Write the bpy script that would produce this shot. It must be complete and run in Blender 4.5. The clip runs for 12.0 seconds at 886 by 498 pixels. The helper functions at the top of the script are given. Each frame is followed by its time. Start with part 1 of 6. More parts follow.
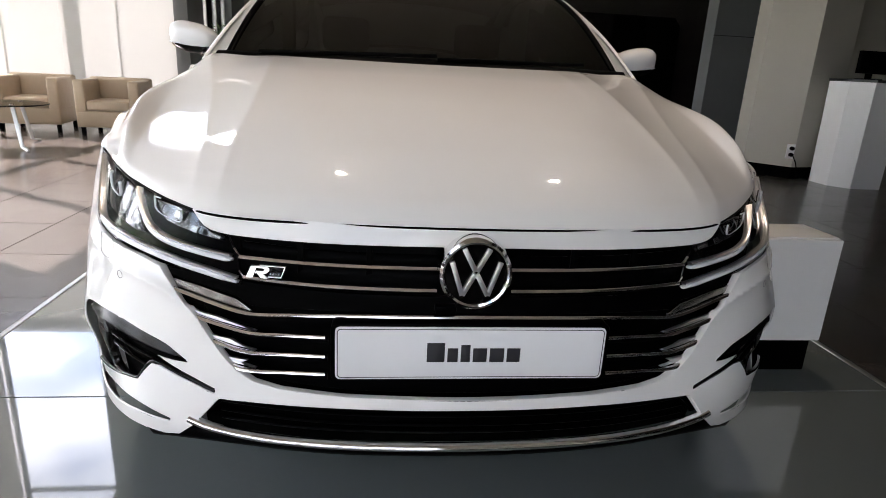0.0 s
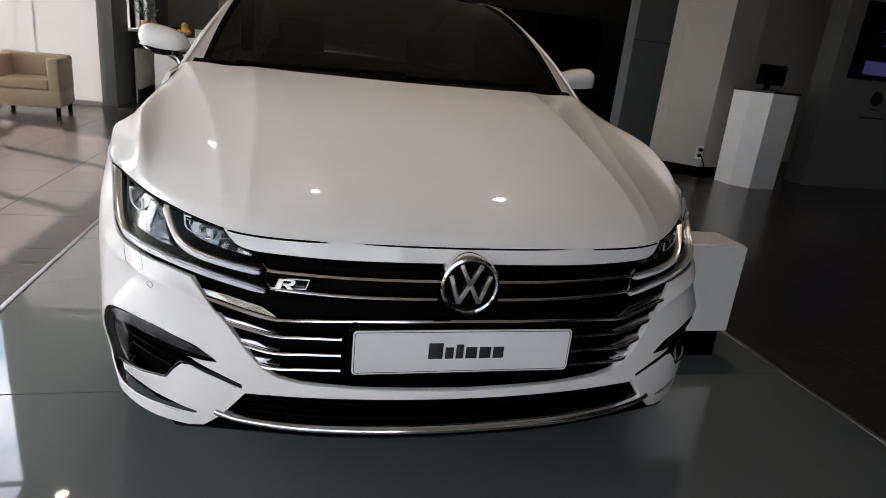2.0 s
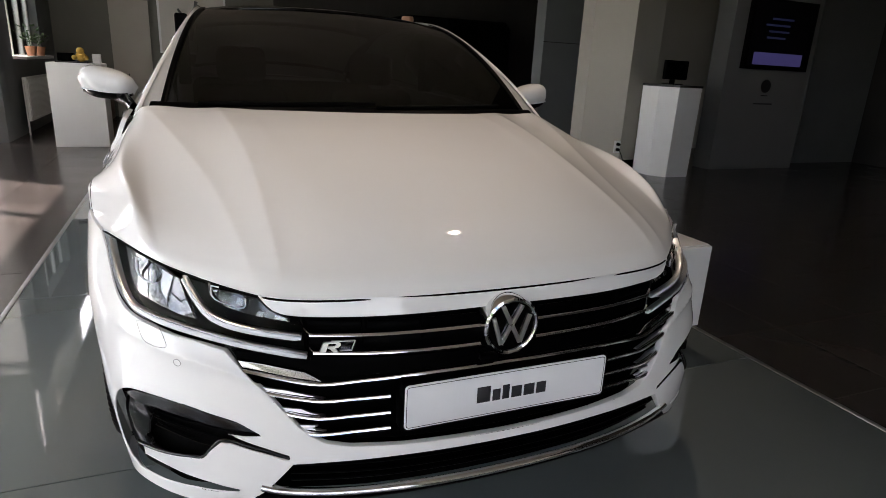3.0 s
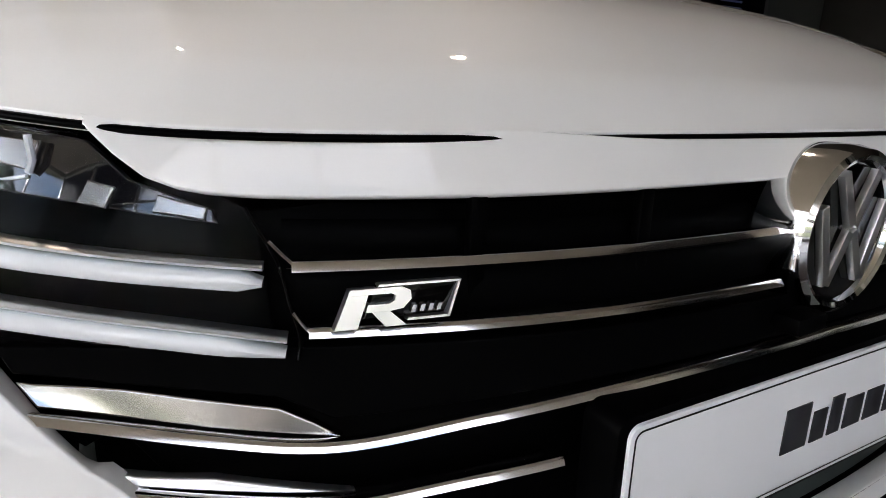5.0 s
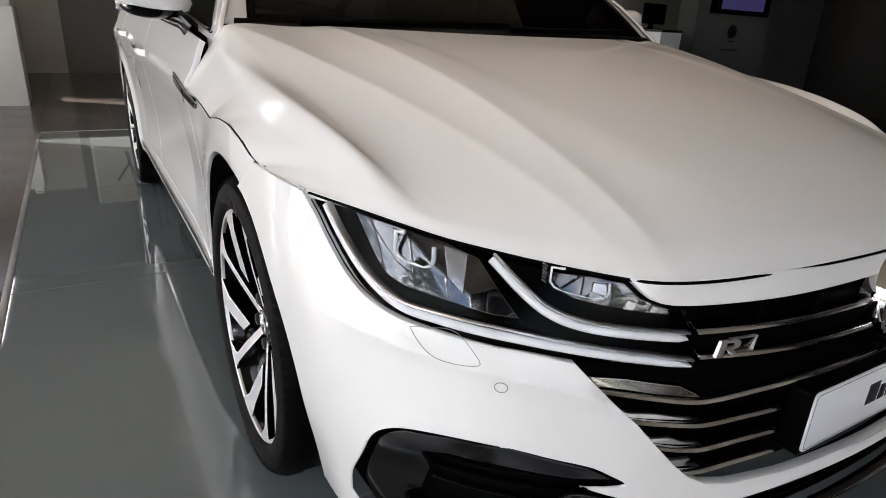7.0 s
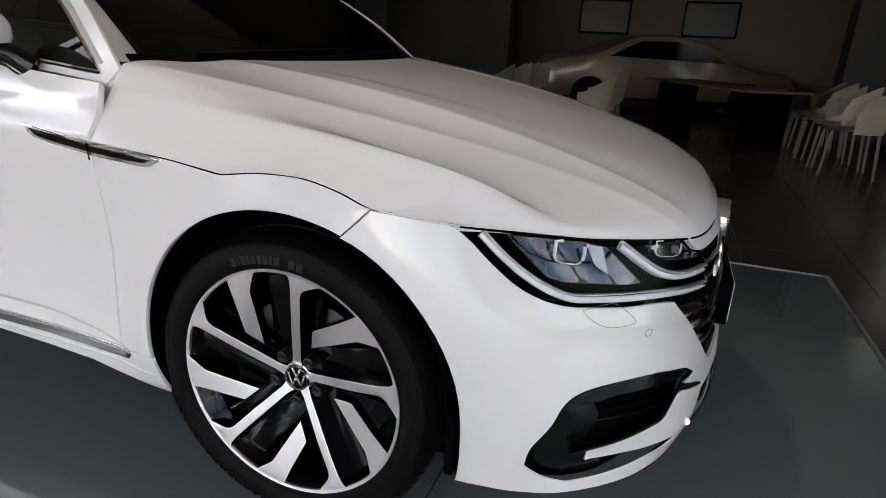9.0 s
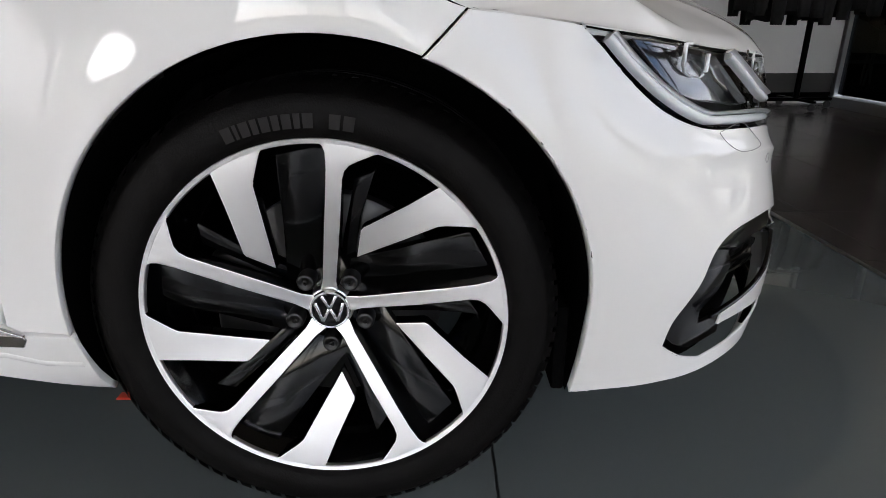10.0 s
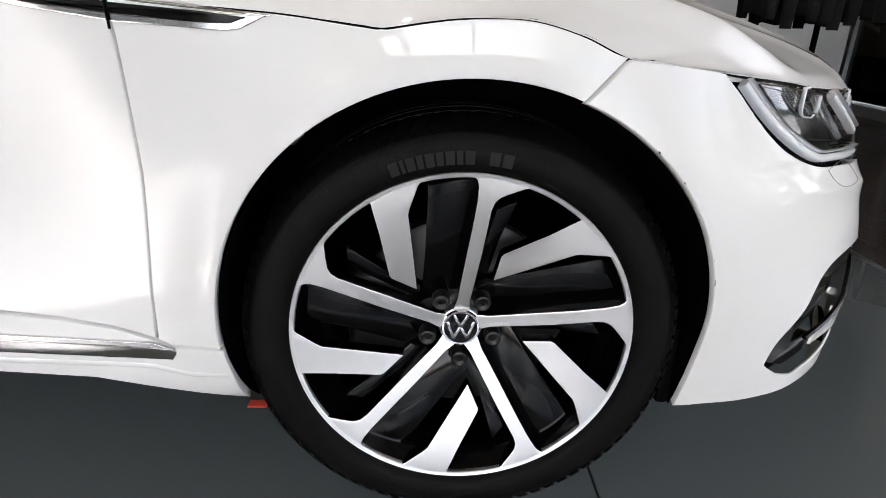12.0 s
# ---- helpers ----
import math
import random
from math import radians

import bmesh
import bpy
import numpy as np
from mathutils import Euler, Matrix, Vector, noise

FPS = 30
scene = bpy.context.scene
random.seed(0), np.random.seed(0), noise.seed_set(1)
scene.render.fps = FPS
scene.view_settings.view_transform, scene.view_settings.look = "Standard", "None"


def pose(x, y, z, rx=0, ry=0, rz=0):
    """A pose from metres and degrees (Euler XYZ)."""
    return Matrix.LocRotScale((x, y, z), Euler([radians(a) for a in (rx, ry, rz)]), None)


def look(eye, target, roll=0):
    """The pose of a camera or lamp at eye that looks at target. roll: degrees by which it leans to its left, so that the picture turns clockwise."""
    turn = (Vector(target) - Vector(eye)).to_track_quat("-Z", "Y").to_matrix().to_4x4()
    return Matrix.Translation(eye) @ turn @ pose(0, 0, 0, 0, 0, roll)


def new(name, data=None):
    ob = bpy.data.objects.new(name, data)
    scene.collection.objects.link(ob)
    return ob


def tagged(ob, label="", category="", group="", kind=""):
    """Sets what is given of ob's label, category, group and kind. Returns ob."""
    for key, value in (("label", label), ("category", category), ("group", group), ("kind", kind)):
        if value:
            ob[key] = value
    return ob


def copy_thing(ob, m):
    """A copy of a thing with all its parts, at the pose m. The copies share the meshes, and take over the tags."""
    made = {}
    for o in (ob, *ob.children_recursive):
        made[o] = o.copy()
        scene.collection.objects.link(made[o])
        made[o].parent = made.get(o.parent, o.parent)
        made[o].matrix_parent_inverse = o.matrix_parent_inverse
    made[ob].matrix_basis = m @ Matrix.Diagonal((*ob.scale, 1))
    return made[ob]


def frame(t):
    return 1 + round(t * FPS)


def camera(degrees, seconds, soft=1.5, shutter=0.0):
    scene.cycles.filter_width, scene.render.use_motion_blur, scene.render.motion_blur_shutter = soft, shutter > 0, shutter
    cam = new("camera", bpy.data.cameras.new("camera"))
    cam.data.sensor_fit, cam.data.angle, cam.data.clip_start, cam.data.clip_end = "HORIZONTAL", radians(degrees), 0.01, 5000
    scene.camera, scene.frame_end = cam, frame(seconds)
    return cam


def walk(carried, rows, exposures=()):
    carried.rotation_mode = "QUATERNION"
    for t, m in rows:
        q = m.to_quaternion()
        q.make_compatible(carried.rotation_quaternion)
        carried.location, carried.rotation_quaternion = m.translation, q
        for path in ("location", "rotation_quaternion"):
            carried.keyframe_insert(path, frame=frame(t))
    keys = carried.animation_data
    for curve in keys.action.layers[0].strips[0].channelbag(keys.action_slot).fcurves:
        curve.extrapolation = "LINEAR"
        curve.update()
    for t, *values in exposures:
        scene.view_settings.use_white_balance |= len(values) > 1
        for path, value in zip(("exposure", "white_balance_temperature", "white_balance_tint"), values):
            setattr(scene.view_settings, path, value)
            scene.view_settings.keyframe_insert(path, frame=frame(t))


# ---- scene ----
cam = camera(72.7, 12.0, soft=0.6)
PATH = [
    (0, (-0.191, -1.034, 0.981), (0.036, 0.868, 0.404), 3.1),
    (0.5, (-0.105, -0.854, 0.898), (0.101, 1.054, 0.332), 3.9),
    (1, (-0.087, -0.803, 0.866), (0.064, 1.109, 0.298), 3.7),
    (1.5, (-0.156, -0.904, 0.923), (0.079, 0.991, 0.328), 4.8),
    (2, (-0.392, -1.196, 1.103), (0.091, 0.646, 0.493), 6.0),
    (2.5, (-0.577, -1.311, 1.222), (-0.039, 0.504, 0.577), 4.7),
    (2.7, (-0.645, -1.246, 1.215), (0.001, 0.551, 0.622), 4.4),
    (4.5, (-0.586, -0.288, 0.756), (0.312, 1.408, 0.192), 0.8),
    (5, (-0.533, -0.236, 0.718), (0.424, 1.442, 0.201), 1.7),
    (5.5, (-0.574, -0.236, 0.724), (0.376, 1.44, 0.185), 2.6),
    (6, (-0.737, -0.297, 0.803), (0.074, 1.409, 0.147), 3.5),
    (6.5, (-0.938, -0.411, 0.912), (-0.04, 1.224, 0.19), 3.7),
    (7, (-1.154, -0.374, 1.006), (-0.181, 1.229, 0.312), 2.9),
    (7.5, (-1.366, -0.298, 1.137), (-0.092, 1.057, 0.402), 2.4),
    (7.7, (-1.45, -0.297, 1.146), (-0.128, 1.029, 0.444), 1.5),
    (9.3, (-1.861, 0.403, 0.984), (0.008, 0.782, 0.381), 3.4),
    (9.5, (-1.82, 0.52, 0.918), (0.081, 0.741, 0.336), 2.8),
    (10, (-1.681, 0.729, 0.747), (0.194, 0.716, 0.052), -0.2),
    (10.5, (-1.556, 0.85, 0.65), (0.32, 0.795, -0.042), 1.9),
    (11, (-1.501, 0.887, 0.633), (0.383, 0.77, -0.029), 3.6),
    (11.5, (-1.519, 0.894, 0.652), (0.35, 0.751, -0.046), 3.6),
    (12, (-1.713, 0.954, 0.818), (0.147, 0.894, 0.085), 1.4),
]
walk(cam, [(t, look(eye, target, roll)) for t, eye, target, roll in PATH], exposures=[(0, 2.2, 6500, 18.5), (1, 1.88, 6540, 18.5), (1.5, 1.83, 6520, 18.5), (2, 1.74, 6520, 18.5), (2.5, 1.94, 6540, 18.5), (4.5, 1.85, 6590, 18.5), (5, 2.01, 6640, 18.5), (5.5, 2.26, 6720, 18.5), (6, 2.20, 6640, 18.5), (6.5, 2.03, 6640, 18.5), (7, 1.88, 6620, 18.5), (7.5, 1.54, 6540, 18.5), (9.5, 1.42, 6440, 18.5), (10.5, 1.38, 6590, 18.5), (11.5, 1.44, 6590, 18.5), (12, 1.74, 6540, 18.5)])

# ---------- light, sky, exposure ----------
world = bpy.data.worlds.new("sky")
world.use_nodes = True
scene.world = world
wn = world.node_tree.nodes
sky = wn.new("ShaderNodeTexSky")
sky.sky_type, sky.sun_disc = "NISHITA", False
sky.sun_elevation, sky.sun_rotation = radians(33.5), radians(-56)
wl_ = world.node_tree.links
wtc, wmap, wnoise = wn.new("ShaderNodeTexCoord"), wn.new("ShaderNodeMapping"), wn.new("ShaderNodeTexNoise")
wmap.inputs["Scale"].default_value = (1.0, 1.0, 2.4)
wnoise.inputs["Scale"].default_value, wnoise.inputs["Detail"].default_value = 3.2, 7
wramp = wn.new("ShaderNodeValToRGB")
wramp.color_ramp.elements[0].position, wramp.color_ramp.elements[1].position = 0.38, 0.55
wcloud, wmix = wn.new("ShaderNodeHueSaturation"), wn.new("ShaderNodeMix")
wcloud.inputs["Saturation"].default_value, wcloud.inputs["Value"].default_value = 0.12, 2.0
wmix.data_type = "RGBA"
wl_.new(wtc.outputs["Generated"], wmap.inputs["Vector"])
wl_.new(wmap.outputs["Vector"], wnoise.inputs["Vector"])
wl_.new(wnoise.outputs["Fac"], wramp.inputs["Fac"])
wl_.new(sky.outputs[0], wcloud.inputs["Color"])
wl_.new(wramp.outputs["Color"], wmix.inputs["Factor"])
wl_.new(sky.outputs[0], wmix.inputs["A"])
wl_.new(wcloud.outputs["Color"], wmix.inputs["B"])
wl_.new(wmix.outputs["Result"], wn["Background"].inputs[0])
wn["Background"].inputs[1].default_value = 0.15


def lamp(name, kind, energy, m, color=(1, 1, 1), **more):
    d = bpy.data.lights.new(name, kind)
    d.energy, d.color = energy, color
    for k, v in more.items():
        if k == "angle":
            d.angle = v
        elif k == "size":
            d.size = v
        elif k == "size_y":
            d.shape, d.size_y = "RECTANGLE", v
        elif k == "spot":
            d.spot_size, d.spot_blend = v, 0.9
        elif k == "radius":
            d.shadow_soft_size = v
    ob = new(name, d)
    ob.matrix_world = m
    return ob


SUN_FROM = Vector((-0.83 * math.cos(radians(33.5)), 0.56 * math.cos(radians(33.5)), math.sin(radians(33.5))))
lamp("sun", "SUN", 5.0, look((0, 0, 0), -SUN_FROM), (1, 0.95, 0.88), angle=radians(0.5))
# the two ceiling spots over the car
for sx0 in (-.62, 1.2):
    lamp("ceiling_spot_light", "SPOT", 22, look((sx0, 1.48, 3.53), (sx0 * .35, 1.10, .6)), (1, .84, .64), spot=radians(52), radius=.04)
for cx, cy in ((-2.65, 4.6),):
    lamp("ceiling_spot_light", "SPOT", 2.0, look((cx, cy, 3.53), (cx, cy, 0)), (1, .82, .60), spot=radians(100), radius=.05)


# ---------- materials ----------
def mat(name, color, rough=0.5, metal=0.0, coat=0.0, var=0.0, scale=8.0, bump=0.0, bscale=60.0, spec=0.5, emit=0.0, detail=4.0, color2=None):
    m = bpy.data.materials.new(name)
    m.use_nodes = True
    nt = m.node_tree
    b = nt.nodes["Principled BSDF"]
    b.inputs["Base Color"].default_value = (*color, 1)
    b.inputs["Roughness"].default_value, b.inputs["Metallic"].default_value = rough, metal
    b.inputs["Coat Weight"].default_value, b.inputs["Coat Roughness"].default_value = coat, 0.02
    b.inputs["Specular IOR Level"].default_value = spec
    b.inputs["Coat IOR"].default_value = 1.55
    if emit:
        b.inputs["Emission Color"].default_value = (*color, 1)
        b.inputs["Emission Strength"].default_value = emit
    tc = nt.nodes.new("ShaderNodeTexCoord")
    if var or color2:
        n1 = nt.nodes.new("ShaderNodeTexNoise")
        n1.inputs["Scale"].default_value, n1.inputs["Detail"].default_value = scale, detail
        nt.links.new(tc.outputs["Object"], n1.inputs["Vector"])
        mx = nt.nodes.new("ShaderNodeMix")
        mx.data_type = "RGBA"
        c2 = color2 or tuple(c * (1 - var) for c in color)
        mx.inputs["A"].default_value, mx.inputs["B"].default_value = (*color, 1), (*c2, 1)
        nt.links.new(n1.outputs["Fac"], mx.inputs["Factor"])
        nt.links.new(mx.outputs["Result"], b.inputs["Base Color"])
        rr = nt.nodes.new("ShaderNodeMapRange")
        rr.inputs["To Min"].default_value, rr.inputs["To Max"].default_value = rough * 0.8, min(1, rough * 1.2)
        nt.links.new(n1.outputs["Fac"], rr.inputs["Value"])
        nt.links.new(rr.outputs["Result"], b.inputs["Roughness"])
    if bump:
        n2 = nt.nodes.new("ShaderNodeTexNoise")
        n2.inputs["Scale"].default_value, n2.inputs["Detail"].default_value = bscale, 3
        nt.links.new(tc.outputs["Object"], n2.inputs["Vector"])
        bp = nt.nodes.new("ShaderNodeBump")
        bp.inputs["Strength"].default_value, bp.inputs["Distance"].default_value = bump, 0.01
        nt.links.new(n2.outputs["Fac"], bp.inputs["Height"])
        nt.links.new(bp.outputs["Normal"], b.inputs["Normal"])
    return m


def glass(name, tint=(1, 1, 1), ior=1.5, rough=0.0):
    m = bpy.data.materials.new(name)
    m.use_nodes = True
    nt = m.node_tree
    nt.nodes.remove(nt.nodes["Principled BSDF"])
    tr, gl = nt.nodes.new("ShaderNodeBsdfTransparent"), nt.nodes.new("ShaderNodeBsdfGlossy")
    fr, mx = nt.nodes.new("ShaderNodeFresnel"), nt.nodes.new("ShaderNodeMixShader")
    tr.inputs[0].default_value = (*tint, 1)
    gl.inputs["Roughness"].default_value = rough
    fr.inputs[0].default_value = ior
    nt.links.new(fr.outputs[0], mx.inputs[0])
    nt.links.new(tr.outputs[0], mx.inputs[1])
    nt.links.new(gl.outputs[0], mx.inputs[2])
    nt.links.new(mx.outputs[0], nt.nodes["Material Output"].inputs[0])
    return m


PAINT = mat("white_car_paint", (0.77, 0.765, 0.75), 0.5, 0.0, 1.0, var=0.02, scale=900, detail=1)
CHROME = mat("chrome", (0.85, 0.85, 0.86), 0.07, 1.0)
SATIN = mat("satin_aluminium", (0.74, 0.74, 0.75), 0.22, 1.0)
SILVER = mat("bright_silver", (0.93, 0.93, 0.94), 0.30, 1.0)
EMBLEMSILVER = mat("emblem_silver", (0.82, 0.82, 0.84), 0.28, 1.0)
BARMETAL = mat("bright_bar_metal", (0.93, 0.93, 0.94), 0.13, 1.0)
SOFTCHROME = mat("soft_chrome", (0.44, 0.43, 0.42), 0.12, 1.0)
DISC = mat("dark_brake_disc", (0.06, 0.06, 0.06), 0.4, 0.9, var=0.3, scale=30)
MACHINED = mat("machined_alloy", (0.96, 0.955, 0.95), 0.40, 1.0, var=0.03, scale=40)
GLOSSBLACK = mat("gloss_black", (0.001, 0.001, 0.0011), 0.08, 0.0, 0.0, spec=0.30)
VENTGLOSS = mat("vent_gloss_black", (0.003, 0.003, 0.003), 0.12, spec=0.5)
MIRRORGLASS = mat("projector_glass", (0.006, 0.006, 0.007), 0.02, 0.0, 0.7, spec=0.7)
BLACK = mat("black_plastic", (0.0008, 0.0008, 0.0009), 0.40, spec=0.015)
DARK = mat("dark_void", (0.002, 0.002, 0.002), 0.9, spec=0.04)
RUBBER = mat("tyre_rubber", (0.0042, 0.0037, 0.0036), 0.6, var=0.3, scale=40, bump=0.1, bscale=300, spec=0.10)
RUBBERLINE = mat("tyre_lettering", (0.030, 0.028, 0.028), 0.5, spec=0.3)
LENS = glass("lamp_lens", (0.93, 0.95, 0.97), 1.14)
WINDSCREEN = glass("tinted_car_glass", (0.035, 0.037, 0.037), 1.45)
SEAMGREY = mat("shaded_seam_grey", (0.22, 0.22, 0.22), 0.6)
CHAIRLEG = mat("grey_painted_steel", (0.24, 0.235, 0.22), 0.45)
BOLTCAP = mat("bolt_cap_plastic", (0.006, 0.006, 0.006), 0.34, spec=0.35)
CLEAR = glass("window_glass", (0.96, 0.98, 0.98), 1.4)
TABLEGLASS = glass("table_glass", (0.70, 0.86, 0.80), 1.5)
LIGHTGUIDE = mat("light_guide", (0.72, 0.74, 0.76), 0.18, 0.0, 0.6)
REFLECTOR = mat("lamp_reflector", (0.36, 0.355, 0.345), 0.25, 1.0)
PLATEWHITE = mat("plate_white", (0.78, 0.79, 0.81), 0.35, var=0.03, scale=20)
INK = mat("plate_ink", (0.02, 0.02, 0.024), 0.45)
STEEL = mat("brake_steel", (0.35, 0.34, 0.33), 0.35, 1.0, var=0.2, scale=30)
RED = mat("red_tape", (0.65, 0.06, 0.03), 0.5)
WHITEPAINT = mat("white_wall_paint", (0.76, 0.75, 0.72), 0.75, var=0.05, scale=3, bump=0.05, bscale=250)
GREYPAINT = mat("grey_wall_paint", (0.135, 0.143, 0.143), 0.7, var=0.08, scale=2.5, bump=0.05, bscale=250)
BEIGEPAINT = mat("beige_wall_paint", (0.42, 0.395, 0.34), 0.75, var=0.06, scale=2.5, bump=0.05, bscale=250)
# near black: the dim hall's shade is put into this wall colour
SHADEPAINT = mat("shade_dark_wall_paint", (0.034, 0.031, 0.028), 0.8, var=0.2, scale=2)
CEILPAINT = mat("ceiling_paint", (0.55, 0.49, 0.415), 0.85, var=0.05, scale=2)
LAMINATE = mat("white_laminate", (0.80, 0.80, 0.79), 0.32, var=0.03, scale=5)
LEATHER = mat("beige_leather", (0.52, 0.41, 0.29), 0.48, var=0.12, scale=12, bump=0.25, bscale=350)
PLASTICWHITE = mat("cream_plastic", (0.72, 0.66, 0.52), 0.35, var=0.04, scale=6)
BLACKCLOTH = mat("black_cloth", (0.004, 0.004, 0.0045), 0.9, var=0.3, scale=20, bump=0.4, bscale=60)
ALU = mat("brushed_aluminium", (0.62, 0.62, 0.62), 0.35, 1.0, var=0.1, scale=60)
DARKMETAL = mat("dark_metal", (0.05, 0.05, 0.05), 0.4, 0.8)


def translucent(name, color):
    m = mat(name, color, 0.8, var=0.05, scale=2)
    nt = m.node_tree
    b = nt.nodes["Principled BSDF"]
    tl, mx = nt.nodes.new("ShaderNodeBsdfTranslucent"), nt.nodes.new("ShaderNodeMixShader")
    tl.inputs[0].default_value = (*color, 1)
    mx.inputs[0].default_value = 0.5
    nt.links.new(b.outputs[0], mx.inputs[1])
    nt.links.new(tl.outputs[0], mx.inputs[2])
    nt.links.new(mx.outputs[0], nt.nodes["Material Output"].inputs[0])
    return m


BLIND = translucent("white_roller_blind", (0.70, 0.70, 0.69))
# tint sets how much daylight the added bay glazing lets in
TINTED = glass("grey_tinted_glass", (0.58, 0.61, 0.62), 1.5)
BLUEGLASS = glass("blue_tinted_glass", (0.13, 0.20, 0.26), 1.5)
LEAF = mat("leaf_green", (0.05, 0.11, 0.03), 0.55, var=0.4, scale=15)
GRASS = mat("lawn", (0.10, 0.115, 0.05), 0.9, var=0.4, scale=1.5)
GOLDPAINT = mat("bronze_car_paint", (0.16, 0.12, 0.07), 0.3, 0.3, 0.6)
TERRACOTTA = mat("terracotta", (0.45, 0.20, 0.10), 0.8, var=0.2, scale=10)
WOOD = mat("brown_wood", (0.20, 0.11, 0.06), 0.5, var=0.4, scale=9)
PAPER = mat("poster_paper", (0.62, 0.60, 0.55), 0.7, var=0.1, scale=4)
COPPER = mat("copper_tan", (0.55, 0.30, 0.18), 0.4, var=0.2, scale=8)
YELLOW = mat("yellow_plush", (0.70, 0.42, 0.08), 0.9, var=0.3, scale=30, bump=0.5, bscale=120)
LAMPGLOW = mat("lamp_glow", (1.0, 0.86, 0.66), 0.5, emit=9.0)
SCREEN = mat("screen_black", (0.004, 0.004, 0.006), 0.25, spec=0.15)
SCREENBLUE = mat("screen_blue", (0.10, 0.09, 0.28), 0.3, emit=0.06)
SCREENDIM = mat("screen_dim", (0.02, 0.025, 0.08), 0.3, emit=0.06)


def floor_material(name, c1, c2, tile, line, lw, rough, bump=0.02):
    """Square tiles in world metres with thin joints."""
    m = mat(name, c1, rough, var=0.0, color2=c2, scale=3.0, bump=bump, bscale=30)
    nt = m.node_tree
    b = nt.nodes["Principled BSDF"]
    tc = [n for n in nt.nodes if n.type == "TEX_COORD"][0]
    br = nt.nodes.new("ShaderNodeTexBrick")
    br.offset, br.squash = 0.0, 1.0
    br.inputs["Scale"].default_value = 1.0
    br.inputs["Mortar Size"].default_value = lw
    br.inputs["Brick Width"].default_value, br.inputs["Row Height"].default_value = tile, tile
    nt.links.new(tc.outputs["Object"], br.inputs["Vector"])
    mx = nt.nodes.new("ShaderNodeMix")
    mx.data_type = "RGBA"
    src = b.inputs["Base Color"].links[0].from_socket
    nt.links.new(src, mx.inputs["A"])
    mx.inputs["B"].default_value = (*line, 1)
    nt.links.new(br.outputs["Fac"], mx.inputs["Factor"])
    nt.links.new(mx.outputs["Result"], b.inputs["Base Color"])
    return m


FLOORMAT = floor_material("dark_floor_tiles", (0.105, 0.092, 0.084), (0.08, 0.068, 0.062), 0.6, (0.05, 0.045, 0.042), 0.004, 0.22)
TILEMAT = mat("brown_floor_tile", (0.082, 0.069, 0.062), 0.22, color2=(0.060, 0.050, 0.045), scale=2.2, bump=0.03, bscale=25)
nt = TILEMAT.node_tree
oi, mx2 = nt.nodes.new("ShaderNodeObjectInfo"), nt.nodes.new("ShaderNodeHueSaturation")
mr = nt.nodes.new("ShaderNodeMapRange")
mr.inputs["To Min"].default_value, mr.inputs["To Max"].default_value = .85, 1.15
nt.links.new(oi.outputs["Random"], mr.inputs["Value"])
nt.links.new(mr.outputs["Result"], mx2.inputs["Value"])
bs = nt.nodes["Principled BSDF"]
nt.links.new(bs.inputs["Base Color"].links[0].from_socket, mx2.inputs["Color"])
nt.links.new(mx2.outputs["Color"], bs.inputs["Base Color"])
PLATFORMMAT = mat("grey_gloss_platform", (0.140, 0.160, 0.159), 0.05, 0.0, 1.0, var=0.06, scale=1.5)


# ---------- mesh helpers ----------
def finish(name, bm, material, parent=None, label="", smooth=True, angle=35):
    me = bpy.data.meshes.new(name)
    if smooth:
        for f in bm.faces:
            f.smooth = True
        lim = math.cos(radians(angle))
        for e in bm.edges:
            lf = e.link_faces
            if len(lf) == 2 and lf[0].normal.dot(lf[1].normal) < lim:
                e.smooth = False
    bm.to_mesh(me)
    bm.free()
    for mm in (material if isinstance(material, (list, tuple)) else [material]):
        me.materials.append(mm)
    ob = new(name, me)
    if parent:
        ob.parent = parent
    if label:
        tagged(ob, label)
    return ob


part = finish


def thing(name, label, category, group="", at=(0, 0, 0), rz=0, kind=""):
    e = new(name)
    e.matrix_basis = pose(*at, 0, 0, rz)
    return tagged(e, label, category, group, kind)


def bm_box(lo, hi, bev=0.004, seg=2, bm=None, m=None):
    """A bevelled box between two corners."""
    b2 = bmesh.new()
    r = bmesh.ops.create_cube(b2, size=1)
    c = [(a + b) / 2 for a, b in zip(lo, hi)]
    s = [abs(b - a) for a, b in zip(lo, hi)]
    bmesh.ops.scale(b2, vec=s, verts=b2.verts)
    bmesh.ops.translate(b2, vec=c, verts=b2.verts)
    if bev:
        bmesh.ops.bevel(b2, geom=b2.edges[:], offset=min(bev, min(s) * 0.45), segments=seg, affect="EDGES", profile=0.5)
    if m is not None:
        bmesh.ops.transform(b2, matrix=m, verts=b2.verts)
    b2.normal_update()
    if bm is None:
        return b2
    return join(bm, b2)


def join(bm, b2):
    me = bpy.data.meshes.new("tmp")
    b2.to_mesh(me)
    b2.free()
    bm.from_mesh(me)
    bpy.data.meshes.remove(me)
    bm.normal_update()
    return bm


